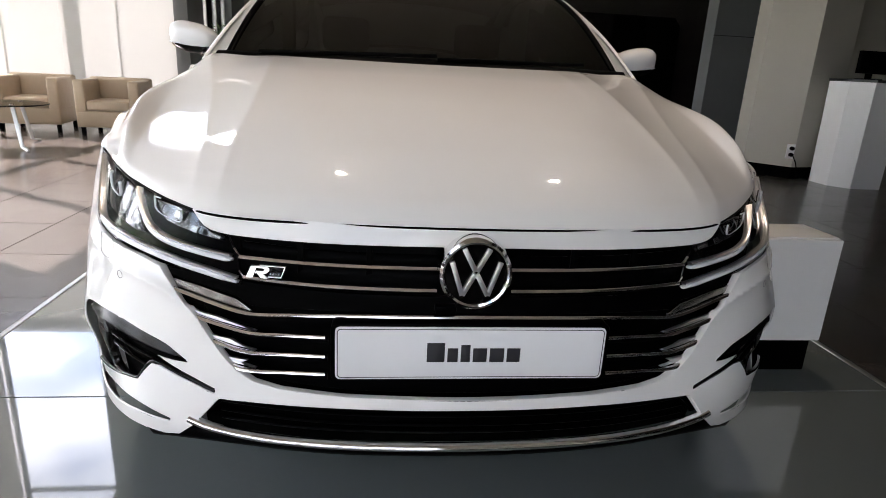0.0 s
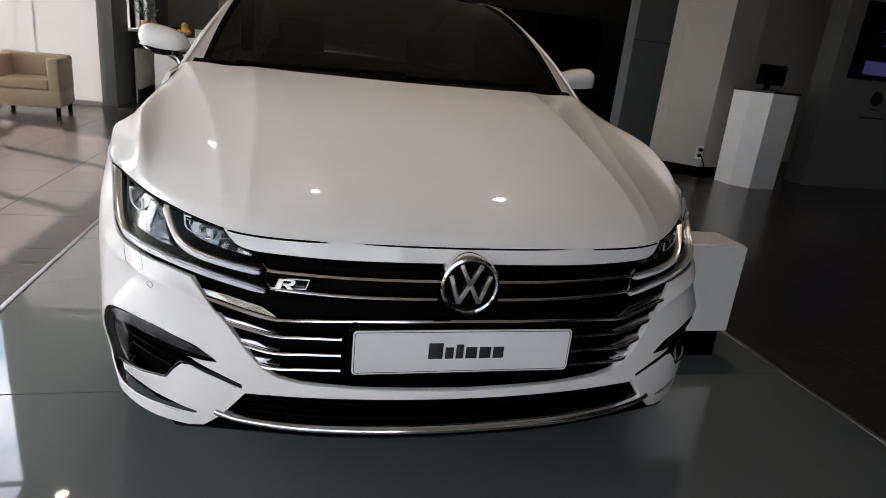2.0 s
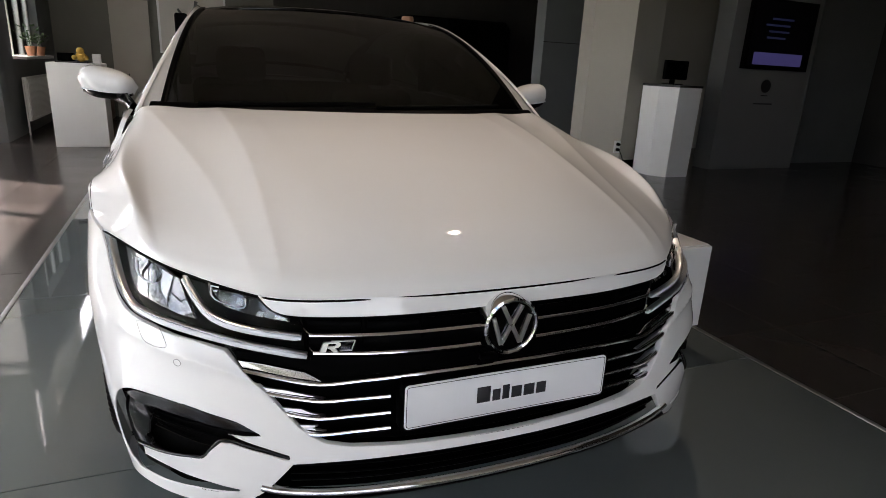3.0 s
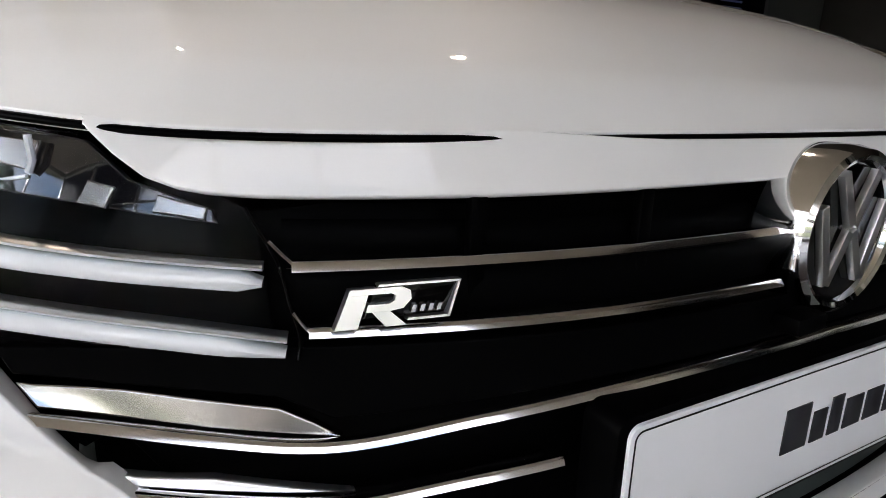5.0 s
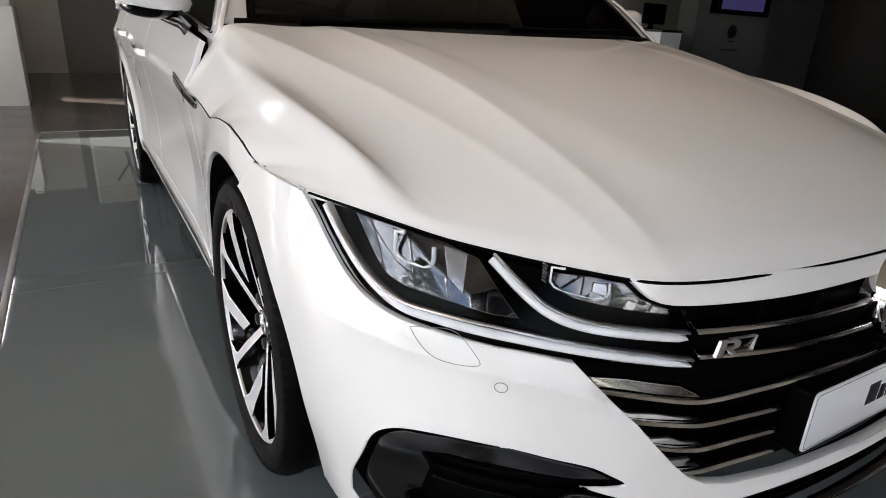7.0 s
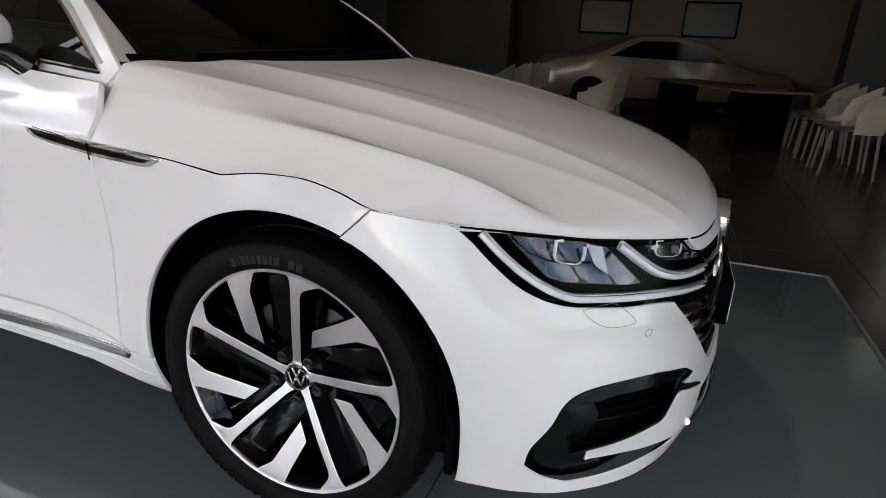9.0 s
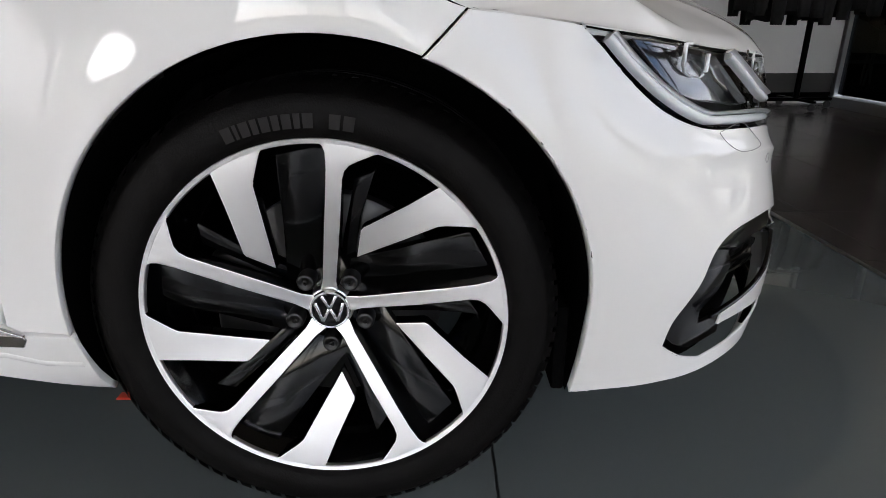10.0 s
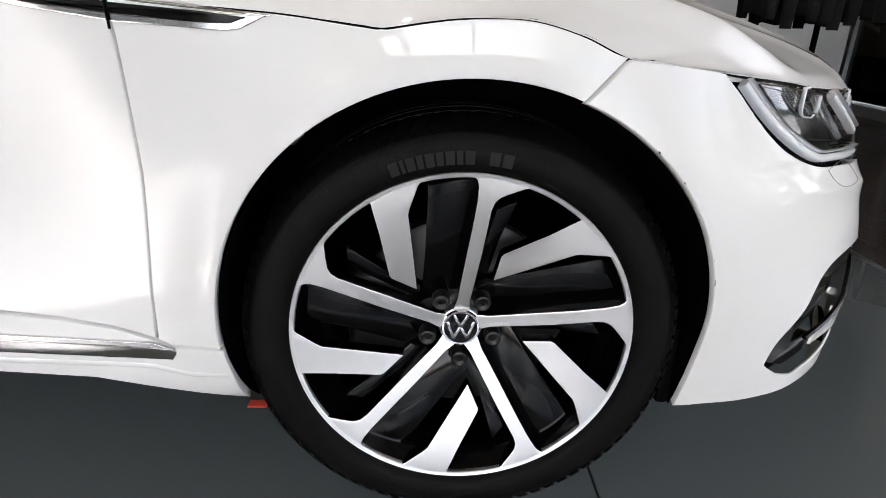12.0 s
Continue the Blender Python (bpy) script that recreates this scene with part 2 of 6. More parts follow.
def bm_tube(pts, radius, n=10, closed=False, bm=None, flat=1.0):
    """A tube of round section along points; radius may be a list."""
    bm = bm or bmesh.new()
    P = [Vector(p) for p in pts]
    rs = radius if isinstance(radius, (list, tuple)) else [radius] * len(P)
    rings = []
    side = None
    for i, p in enumerate(P):
        a = P[i - 1] if (i or closed) else p
        b = P[(i + 1) % len(P)] if (i < len(P) - 1 or closed) else p
        t = (b - a).normalized()
        ref = side or (Vector((0, 0, 1)) if abs(t.z) < 0.9 else Vector((1, 0, 0)))
        side = (ref - t * ref.dot(t)).normalized()
        o = t.cross(side)
        rings.append([bm.verts.new(p + (side * math.cos(k * math.tau / n) + o * math.sin(k * math.tau / n) * flat) * rs[i]) for k in range(n)])
    m = len(rings)
    for i in range(m if closed else m - 1):
        A, B = rings[i], rings[(i + 1) % m]
        for k in range(n):
            bm.faces.new((A[k], A[(k + 1) % n], B[(k + 1) % n], B[k]))
    if not closed:
        bm.faces.new(rings[0][::-1])
        bm.faces.new(rings[-1])
    bm.normal_update()
    return bm


def bm_lathe(profile, n=48, axis="z", bm=None, centre=(0, 0, 0)):
    """Turn a profile of (radius, height) round an axis."""
    bm = bm or bmesh.new()
    rings = []
    c = Vector(centre)
    for r, h in profile:
        ring = []
        for k in range(n):
            a = k * math.tau / n
            q = (r * math.cos(a), r * math.sin(a), h)
            if axis == "x":
                q = (h, r * math.cos(a), r * math.sin(a))
            elif axis == "y":
                q = (r * math.cos(a), h, r * math.sin(a))
            ring.append(bm.verts.new(c + Vector(q)))
        rings.append(ring)
    for A, B in zip(rings, rings[1:]):
        for k in range(n):
            bm.faces.new((A[k], A[(k + 1) % n], B[(k + 1) % n], B[k]))
    bmesh.ops.recalc_face_normals(bm, faces=bm.faces[:])
    bm.normal_update()
    return bm


def bm_prism(poly, depth, to3d, bev=0.0, bm=None):
    """A flat shape given by (a, b) points, with depth; to3d(a, b, d) places it."""
    b2 = bmesh.new()
    front = [b2.verts.new(to3d(a, b, 0.0)) for a, b in poly]
    back = [b2.verts.new(to3d(a, b, depth)) for a, b in poly]
    f0 = b2.faces.new(front)
    f1 = b2.faces.new(back[::-1])
    n = len(poly)
    for i in range(n):
        b2.faces.new((front[i], back[i], back[(i + 1) % n], front[(i + 1) % n]))
    bmesh.ops.recalc_face_normals(b2, faces=b2.faces[:])
    if bev:
        es = [e for e in b2.edges if f0 in e.link_faces]
        bmesh.ops.bevel(b2, geom=es, offset=bev, segments=2, affect="EDGES", profile=0.5)
    bmesh.ops.triangulate(b2, faces=[f for f in b2.faces if len(f.verts) > 4])
    b2.normal_update()
    return b2 if bm is None else join(bm, b2)


# ---------- smooth surfaces ----------
def weights(knots, t):
    """Rows of weights of a smooth cubic curve through values at the knots."""
    k = np.asarray(knots, float)
    t = np.clip(np.asarray(t, float), k[0], k[-1])
    n = len(k)
    eye = np.eye(n)
    d = np.zeros((n, n))
    for i in range(n):
        a, b = max(i - 1, 0), min(i + 1, n - 1)
        d[i] = (eye[b] - eye[a]) / (k[b] - k[a])
    i = np.clip(np.searchsorted(k, t, side="right") - 1, 0, n - 2)
    h = k[i + 1] - k[i]
    s = ((t - k[i]) / h)[:, None]
    h = h[:, None]
    return ((2 * s**3 - 3 * s**2 + 1) * eye[i] + (s**3 - 2 * s**2 + s) * h * d[i]
            + (3 * s**2 - 2 * s**3) * eye[i + 1] + (s**3 - s**2) * h * d[i + 1])


def curve_through(points, n):
    """n points of a smooth curve through the points."""
    p = np.asarray(points, float)
    L = np.concatenate([[0], np.cumsum(np.linalg.norm(np.diff(p, axis=0), axis=1))])
    return weights(L, np.linspace(0, L[-1], n)) @ p


def inside(poly, q):
    """Which of the points q lie in the polygon."""
    poly, q = np.asarray(poly), np.asarray(q)
    x, y = q[:, 0], q[:, 1]
    r = np.zeros(len(q), bool)
    for (x0, y0), (x1, y1) in zip(poly, np.roll(poly, -1, axis=0)):
        c = (y0 > y) != (y1 > y)
        r ^= c & (x < (x1 - x0) * (y - y0) / (y1 - y0 + 1e-12) + x0)
    return r


def dense(poly, du, dv, closed=True):
    p = np.asarray(poly, float)
    out = []
    rng = range(len(p) if closed else len(p) - 1)
    for i in rng:
        a, b = p[i], p[(i + 1) % len(p)]
        n = max(1, int(np.ceil(np.hypot((b[0] - a[0]) / du, (b[1] - a[1]) / dv))))
        out += [a + (b - a) * k / n for k in range(n)]
    return np.array(out)


def panel(name, S, outline, holes, material, parent, du, dv, label="", gap=0.0015, depth=0.012, flip=1, back=0.0, hole_depth=None):
    """A sheet cut from the smooth surface S(u, v) along an outline, with holes, rolled edges and true normals."""
    loops = [dense(outline, du, dv)] + [dense(h, du, dv) for h in holes]
    sc = np.array([du, dv])
    allb = np.concatenate(loops)
    lo, hi = loops[0].min(0), loops[0].max(0)
    gu, gv = np.meshgrid(np.arange(lo[0] + du / 2, hi[0], du), np.arange(lo[1] + dv / 2, hi[1], dv))
    g = np.stack([gu.ravel(), gv.ravel()], 1)
    ok = inside(loops[0], g)
    for h in loops[1:]:
        ok &= ~inside(h, g)
    g = g[ok]
    if len(g):
        near = np.ones(len(g), bool)
        for c in range(0, len(g), 2000):
            dd = ((g[c:c + 2000, None] - allb[None]) / sc)
            near[c:c + 2000] = (dd**2).sum(2).min(1) > 0.2
        g = g[near]
    pts = np.concatenate([allb, g]) if len(g) else allb
    edges, o = [], 0
    for L in loops:
        n = len(L)
        edges += [(o + i, o + (i + 1) % n) for i in range(n)]
        o += n
    from mathutils import geometry
    res = geometry.delaunay_2d_cdt([Vector(p / sc) for p in pts], edges, [], 0, 1e-5)
    uv = np.array([v[:] for v in res[0]]) * sc
    tri = np.array([f[:] for f in res[2]])
    cen = uv[tri].mean(1)
    ok = inside(loops[0], cen)
    for h in loops[1:]:
        ok &= ~inside(h, cen)
    tri = tri[ok]

    def normals(q):
        e = 1e-3
        a = S(q[:, 0] + du * e, q[:, 1]) - S(q[:, 0] - du * e, q[:, 1])
        b = S(q[:, 0], q[:, 1] + dv * e) - S(q[:, 0], q[:, 1] - dv * e)
        n = np.cross(a, b) * flip
        return n / (np.linalg.norm(n, axis=1)[:, None] + 1e-12)

    P, N = S(uv[:, 0], uv[:, 1]), normals(uv)
    P = P - N * back
    fn = np.cross(P[tri[:, 1]] - P[tri[:, 0]], P[tri[:, 2]] - P[tri[:, 0]])
    bad = (fn * N[tri[:, 0]]).sum(1) < 0
    tri[bad] = tri[bad][:, ::-1]
    verts, norms, faces = [P], [N], tri.tolist()
    base = len(P)
    from_orig = {}
    for new_i, olds in enumerate(res[3]):
        for q in olds:
            from_orig[q] = new_i
    o = 0
    for li, L in enumerate(loops):
        n = len(L)
        idx = [from_orig[o + i] for i in range(n)]
        o += n
        area = (L[:, 0] / du * np.roll(L[:, 1] / dv, -1) - np.roll(L[:, 0] / du, -1) * L[:, 1] / dv).sum()
        t2 = (np.roll(L, -1, 0) - np.roll(L, 1, 0)) / sc
        o2 = np.stack([t2[:, 1], -t2[:, 0]], 1) * (1 if area > 0 else -1) * (1 if li == 0 else -1)
        o2 /= np.linalg.norm(o2, axis=1)[:, None] + 1e-12
        p0, n0 = P[idx], N[idx]
        out = S(L[:, 0], L[:, 1]) - S(L[:, 0] - o2[:, 0] * du * 0.01, L[:, 1] - o2[:, 1] * dv * 0.01)
        tan = np.roll(p0, -1, 0) - np.roll(p0, 1, 0)
        tan /= np.linalg.norm(tan, axis=1)[:, None] + 1e-12
        out = out - n0 * (out * n0).sum(1)[:, None] - tan * (out * tan).sum(1)[:, None]
        out /= np.linalg.norm(out, axis=1)[:, None] + 1e-12
        P[idx] = p0 - out * (gap + 0.0015)
        r1 = p0 - out * gap - n0 * 0.0018
        r2 = p0 - out * gap - n0 * (depth if li == 0 or hole_depth is None else hole_depth)
        verts += [P[idx], r1, r2]
        norms += [n0, (out * 0.9 + n0 * 0.43), out]
        for i in range(n):
            j = (i + 1) % n
            for k in range(2):
                a, b, c, d = base + k * n + i, base + k * n + j, base + (k + 1) * n + j, base + (k + 1) * n + i
                faces.append((a, b, c, d))
        base += 3 * n
    V, M = np.concatenate(verts), np.concatenate(norms)
    # keep the rim's winding in line with its normals
    out_faces = []
    for f in faces:
        if len(f) == 4:
            w = np.cross(V[f[1]] - V[f[0]], V[f[3]] - V[f[0]])
            if w @ (M[f[2]] + M[f[3]]) < 0:
                f = f[::-1]
        out_faces.append(tuple(int(q) for q in f))
    me = bpy.data.meshes.new(name)
    me.from_pydata(V.tolist(), [], out_faces)
    me.shade_smooth()
    M = M / (np.linalg.norm(M, axis=1)[:, None] + 1e-12)
    me.normals_split_custom_set_from_vertices(M.tolist())
    me.materials.append(material)
    ob = new(name, me)
    ob.parent = parent
    if label:
        tagged(ob, label)
    return ob


def strip_on(name, S, us, vs, width, height, material, parent, label="", lift=0.0, flip=1, taper=None, tilt=False):
    """A raised bar that follows the surface S along (us, vs): width across, height above it, with a rounded section."""
    us, vs = np.asarray(us, float), np.asarray(vs, float)
    e = 1e-3
    a, b = S(us + e, vs) - S(us - e, vs), S(us, vs + e) - S(us, vs - e)
    n = np.cross(a, b) * flip
    n /= np.linalg.norm(n, axis=1)[:, None]
    p = S(us, vs)
    t = np.gradient(p, axis=0)
    t /= np.linalg.norm(t, axis=1)[:, None]
    w = np.cross(n, t)
    taper = np.ones(len(us)) if taper is None else np.asarray(taper, float)
    sec = [(-0.5, -0.4), (-0.5, 0.35), (-0.38, 0.8), (0.0, 1.0), (0.38, 0.8), (0.5, 0.35), (0.5, -0.4)]
    if tilt:
        sec = [(-0.5, -0.4), (-0.5, 0.80), (-0.40, 0.95), (0.1, 0.78), (0.42, 0.62), (0.5, 0.45), (0.5, -0.4)]
        w = w * np.sign(w[:, 2].mean())
    bm = bmesh.new()
    rows = []
    for i in range(len(us)):
        rows.append([bm.verts.new(Vector(p[i] + n[i] * (lift + q * height) + w[i] * (s * width * taper[i]))) for s, q in sec])
    for A, B in zip(rows, rows[1:]):
        for k in range(len(sec) - 1):
            bm.faces.new((A[k], A[k + 1], B[k + 1], B[k]))
    bm.faces.new(rows[0])
    bm.faces.new(rows[-1][::-1])
    bmesh.ops.recalc_face_normals(bm, faces=bm.faces[:])
    bm.normal_update()
    return finish(name, bm, material, parent, label, angle=50)

# ---------- the car's surfaces (x across, y towards the rear, z up; nose at y = 0) ----------
FRONT_Z = [0.19, 0.28, 0.40, 0.55, 0.65, 0.77]
FRONT_PLAN = [
    [(0, .022), (.30, .040), (.55, .098), (.70, .175), (.800, .285), (.842, .40), (.852, .56), (.875, .76)],
    [(0, -.012), (.30, .008), (.55, .072), (.70, .160), (.815, .300), (.858, .40), (.872, .56), (.902, .76)],
    [(0, .000), (.30, .022), (.55, .078), (.70, .155), (.825, .280), (.872, .40), (.899, .56), (.921, .76)],
    [(0, .018), (.30, .038), (.55, .115), (.70, .190), (.793, .300), (.867, .42), (.914, .57), (.931, .76)],
    [(0, .045), (.30, .060), (.55, .128), (.70, .240), (.790, .345), (.852, .46), (.908, .58), (.932, .76)],
    [(0, .090), (.30, .108), (.55, .178), (.70, .325), (.790, .430), (.846, .52), (.888, .61), (.924, .76)],
]
FRONT_NET = np.array([[(-x, y, z) for x, y in r[:0:-1]] + [(x, y, z) for x, y in r] for r, z in zip(FRONT_PLAN, FRONT_Z)])
FRONT_S = list(range(-7, 8))


def S_front(s, z):
    p = np.einsum("ni,nj,ijk->nk", weights(FRONT_Z, z), weights(FRONT_S, s), FRONT_NET)
    # the crease that runs under the lamps, and the shelf under it
    a, zz = np.abs(np.asarray(s, float)), np.asarray(z, float)
    line = weights([1.0, 1.9, 2.3, 3.0, 4.1, 5.0, 7.0], a) @ np.array([.470, .502, .535, .558, .567, .578, .590])
    f0, f1 = np.clip((a - 1.8) / .5, 0, 1), np.clip((5.4 - a) / 1.4, 0, 1)
    fade = f0 * f0 * (3 - 2 * f0) * f1 * f1 * (3 - 2 * f1)
    p[:, 1] -= .017 * fade * (np.exp(-np.sqrt(((zz - line) / .030) ** 2 + .003)) - .4 * np.exp(-((zz - line) / .06) ** 2))
    return p


def s_at(z, x=None, y=None):
    """The station of the front surface at height z where it reaches x or y."""
    lo, hi = 0.0, 7.0
    for _ in range(40):
        m = (lo + hi) / 2
        p = S_front(np.array([m]), np.array([z]))[0]
        lo, hi = (m, hi) if (p[0] < x if x is not None else p[1] < y) else (lo, m)
    return lo


def sx(pts):
    """(x, z) pairs to (station, z)."""
    return [(s_at(z, x=x), z) for x, z in pts]


ARCH_Y, ARCH_Z, ARCH_R = 0.888, 0.358, 0.380
REAR_Y = ARCH_Y + 2.84

SIDE_Z = [0.16, 0.22, 0.30, 0.36, 0.48, 0.62, 0.74, 0.80, 0.835, 0.87, 0.93, 1.0, 1.06]
SIDE_X = [0.80, 0.862, 0.885, 0.888, 0.893, 0.900, 0.910, 0.917, 0.917, 0.898, 0.875, 0.838, 0.80]


def S_side(y, z):
    y, z = np.asarray(y, float), np.asarray(z, float)
    lift = np.interp(y, [0.6, 1.3, 3.6, 4.8], [-0.02, 0.0, 0.05, 0.07])
    x = weights(SIDE_Z, z - lift * np.clip((z - 0.4) / 0.4, 0, 1)) @ np.array(SIDE_X)
    x = x - 0.014 * np.exp(-(((z - 0.56) / 0.16) ** 2)) * np.clip((y - 1.25) / 0.3, 0, 1) * np.clip((3.5 - y) / 0.5, 0, 1)
    for cy in (ARCH_Y, REAR_Y):
        r = np.hypot(y - cy, z - ARCH_Z)
        x = x + 0.012 * np.exp(-(((r - ARCH_R) / 0.06) ** 2)) * np.clip((z - 0.2) / 0.15, 0, 1)
    x = x - 0.16 * np.clip((y - 4.0) / 0.85, 0, 1) ** 2
    x = x - 0.013 * np.clip((0.80 - y) / 0.11, 0, 1) * np.clip((z - 0.70) / 0.068, 0, 1)
    return np.stack([x, y, z], 1)


HOOD_U = [0, .30, .49, .62, .75, .80, .855, .91]
HOOD_V = [0, .08, .25, .5, .78, 1]
HOOD_RAILS = [
    [(0, .058, .691), (0, .10, .735), (0, .26, .812), (0, .56, .892), (0, .90, .952), (0, 1.19, .988)],
    [(.30, .074, .691), (.30, .115, .735), (.315, .275, .811), (.345, .575, .888), (.375, .91, .950), (.41, 1.215, .990)],
    [(.494, .114, .693), (.492, .16, .732), (.485, .31, .798), (.475, .60, .884), (.475, .93, .951), (.49, 1.245, .990)],
    [(.60, .192, .702), (.605, .235, .731), (.615, .37, .782), (.625, .65, .860), (.635, .97, .933), (.64, 1.29, .985)],
    [(.715, .318, .716), (.728, .36, .742), (.745, .48, .788), (.765, .72, .852), (.782, 1.03, .922), (.800, 1.345, .980)],
    [(.765, .383, .7265), (.778, .435, .758), (.795, .547, .816), (.829, .762, .865), (.841, 1.055, .899), (.846, 1.345, .924)],
    [(.813, .461, .738), (.836, .538, .764), (.853, .652, .803), (.8755, .838, .841), (.880, 1.078, .853), (.882, 1.345, .877)],
    [(.862, .545, .750), (.893, .64, .763), (.912, .76, .785), (.920, .92, .811), (.917, 1.10, .803), (.914, 1.345, .826)],
]
HOOD_NET = np.array([[(-x, y, z) for x, y, z in r] for r in HOOD_RAILS[:0:-1]] + HOOD_RAILS)
HOOD_UU = [-u for u in HOOD_U[:0:-1]] + HOOD_U


def S_hood(u, v):
    u, v = np.asarray(u, float), np.asarray(v, float)
    p = np.einsum("ni,nj,ijk->nk", weights(HOOD_UU, u), weights(HOOD_V, v), HOOD_NET)
    fade = np.clip(v / 0.12, 0, 1) * np.clip((1.05 - v) / 0.1, 0, 1)
    a = np.abs(u)
    c1, c2, c3 = .484 + .068 * v, .548 + .085 * v + .115 * v * v, .80 + 0 * v
    for c, w, h, low in ((c1, .040, .0075, 0), (c2, .045, .0075, 0), (c3, .050, .018, .5)):
        d = a - c
        p[:, 2] += fade * h * (np.exp(-np.sqrt((d / w) ** 2 + .012)) - low * np.exp(-(d / .09) ** 2))
    # the side edge rises over the wheel and dips behind it
    hump = weights([0, .10, .149, .247, .341, .439, .541, .62, .657, .695, .753, .821, .9, 1], v) @ np.array([0, -.002, -.005, .0097, .0141, .0055, -.0035, -.008, -.0087, -.004, .0023, .0065, .004, 0])
    p[:, 2] += hump * np.clip((a - .79) / .12, 0, 1) ** 2
    return p


def neg(poly):
    return [(-a, b) for a, b in poly]


def arc(cy, a0, a1, n=40, r=ARCH_R):
    """Points (y, z) of the wheel opening, angles in degrees from the rear round over the top."""
    out = []
    for k in range(n + 1):
        a = radians(a0 + (a1 - a0) * k / n)
        out.append((cy + r * math.cos(a), ARCH_Z + r * math.sin(a)))
    return out


car = thing("car", "glossy white fastback car with chrome grille on a display platform", "car")


# ---------- hood ----------
n_edge = 60
hood_outline = [(u, 0.0) for u in np.linspace(-.91, .91, 160)] + [(.91, v) for v in np.linspace(0, 1, 60)[1:-1]] \
    + [(u, 1.0) for u in np.linspace(.91, -.91, 90)] + [(-.91, v) for v in np.linspace(1, 0, 60)[1:-1]]
panel("hood", S_hood, hood_outline, [], PAINT, car, .005, .014, flip=1, gap=.002)

# ---------- white strip between hood and grille ----------
def hood_edge(n):
    """Station and height of the hood's front edge."""
    out = []
    for u in np.linspace(0, .546, n):
        q = S_hood(np.array([u]), np.array([0.0]))[0]
        out.append((s_at(q[2], x=q[0]), q[2]))
    return out


top = hood_edge(16)
low = sx([(0, .655), (.30, .6535), (.42, .6545), (.469, .656), (.500, .660), (.519, .668), (.533, .6815), (.543, .6935)])
lowpts = curve_through(low, 32).tolist()
top = [(a, b + float(np.interp(i, [0, 3, 5.5, 8, 10, 13, 15], [-.0018, -.0014, -.0006, .0046, .0060, .0064, .0058]))) for i, (a, b) in enumerate(top)]
strip_outline = [(-a, b) for a, b in top[::-1]] + top[1:] + lowpts[::-1] + neg(lowpts)[1:]
panel("front_trim_panel", S_front, strip_outline, [], PAINT, car, .06, .008, flip=1, gap=.002)
us = np.linspace(-.905, .905, 200)
strip_on("hood_seal", S_hood, us, np.zeros(200), .0045, .002, BLACK, car, lift=-.0038, flip=1)
for k in (-1, 1):
    strip_on("hood_seal", S_hood, np.full(80, .9098 * k), np.linspace(.13, .90, 80), .0045, .002, BLACK, car, lift=-.0030, flip=1)

# ---------- front bumper ----------
lamp_low = sx([(.614, .580), (.671, .592), (.746, .599), (.793, .6045), (.820, .618), (.837, .6425), (.849, .683), (.856, .716)]) + [(s_at(.75, y=.545), .75)]
lamp_low = curve_through(lamp_low, 26).tolist()
seam = [(s_at(z, y=y), z) for y, z in [(.60, .758), (.692, .768), (.748, .711)]]
arch_pts = [(ARCH_Y - ARCH_R * math.cos(radians(a)), ARCH_Z + ARCH_R * math.sin(radians(a))) for a in (68.4, 64, 60, 55, 50, 45, 40, 35, 30, 25, 20, 15, 10, 5, 0)]
arch_pts += [(.509, .31), (.512, .26), (.518, .21), (.522, .188)]
arch_side = [(s_at(z, y=y), z) for y, z in arch_pts]
bottom = sx([(.848, .194), (.835, .200), (.79, .203), (.70, .206), (.62, .212), (.585, .222), (.545, .262), (.49, .332), (.42, .334), (.25, .336), (0, .337)])
grille_side = sx([(0, .361), (.25, .363), (.37, .370), (.42, .380), (.452, .398), (.475, .420), (.53, .487), (.59, .552)])
half = grille_side[1:] + lamp_low + seam + arch_side[1:] + bottom[:-1]
bumper_outline = half + [bottom[-1]] + neg(half[::-1]) + [grille_side[0]]
vent_xz = [(.852, .275), (.856, .33), (.850, .400), (.838, .432), (.815, .449), (.765, .456), (.70, .453), (.655, .443), (.60, .428), (.575, .414), (.552, .400), (.585, .400), (.618, .403),
           (.604, .394), (.545, .371), (.499, .353), (.499, .345), (.545, .361), (.612, .383), (.634, .382), (.655, .360), (.672, .336),
           (.70, .330), (.76, .314), (.797, .306), (.795, .281), (.74, .281), (.66, .273), (.601, .263), (.604, .256), (.69, .250), (.76, .237), (.81, .232), (.835, .248), (.847, .265)]
vent = sx(vent_xz[-4:] + curve_through(vent_xz[:11], 44).tolist() + vent_xz[11:-4])
bumper = panel("front_bumper", S_front, bumper_outline, [vent, neg(vent)], PAINT, car, .045, .006, flip=1, depth=.02, hole_depth=.004)

# ---------- lamps ----------
hood_u = np.linspace(.548, .86, 18)
lamp_top = []
for u in hood_u:
    q = S_hood(np.array([u * .91 / .862 if u > .7 else u]), np.array([0.0]))[0]
    lamp_top.append((s_at(q[2] - .004, x=q[0]), q[2] - .004))
lamp_bottom = sx([(.462, .566), (.54, .574)]) + [(s, z + .002) for s, z in lamp_low]
lamp_inner = sx([(.515, .681), (.49, .668), (.465, .652)])
lamp_outline = lamp_bottom + lamp_top[::-1] + lamp_inner


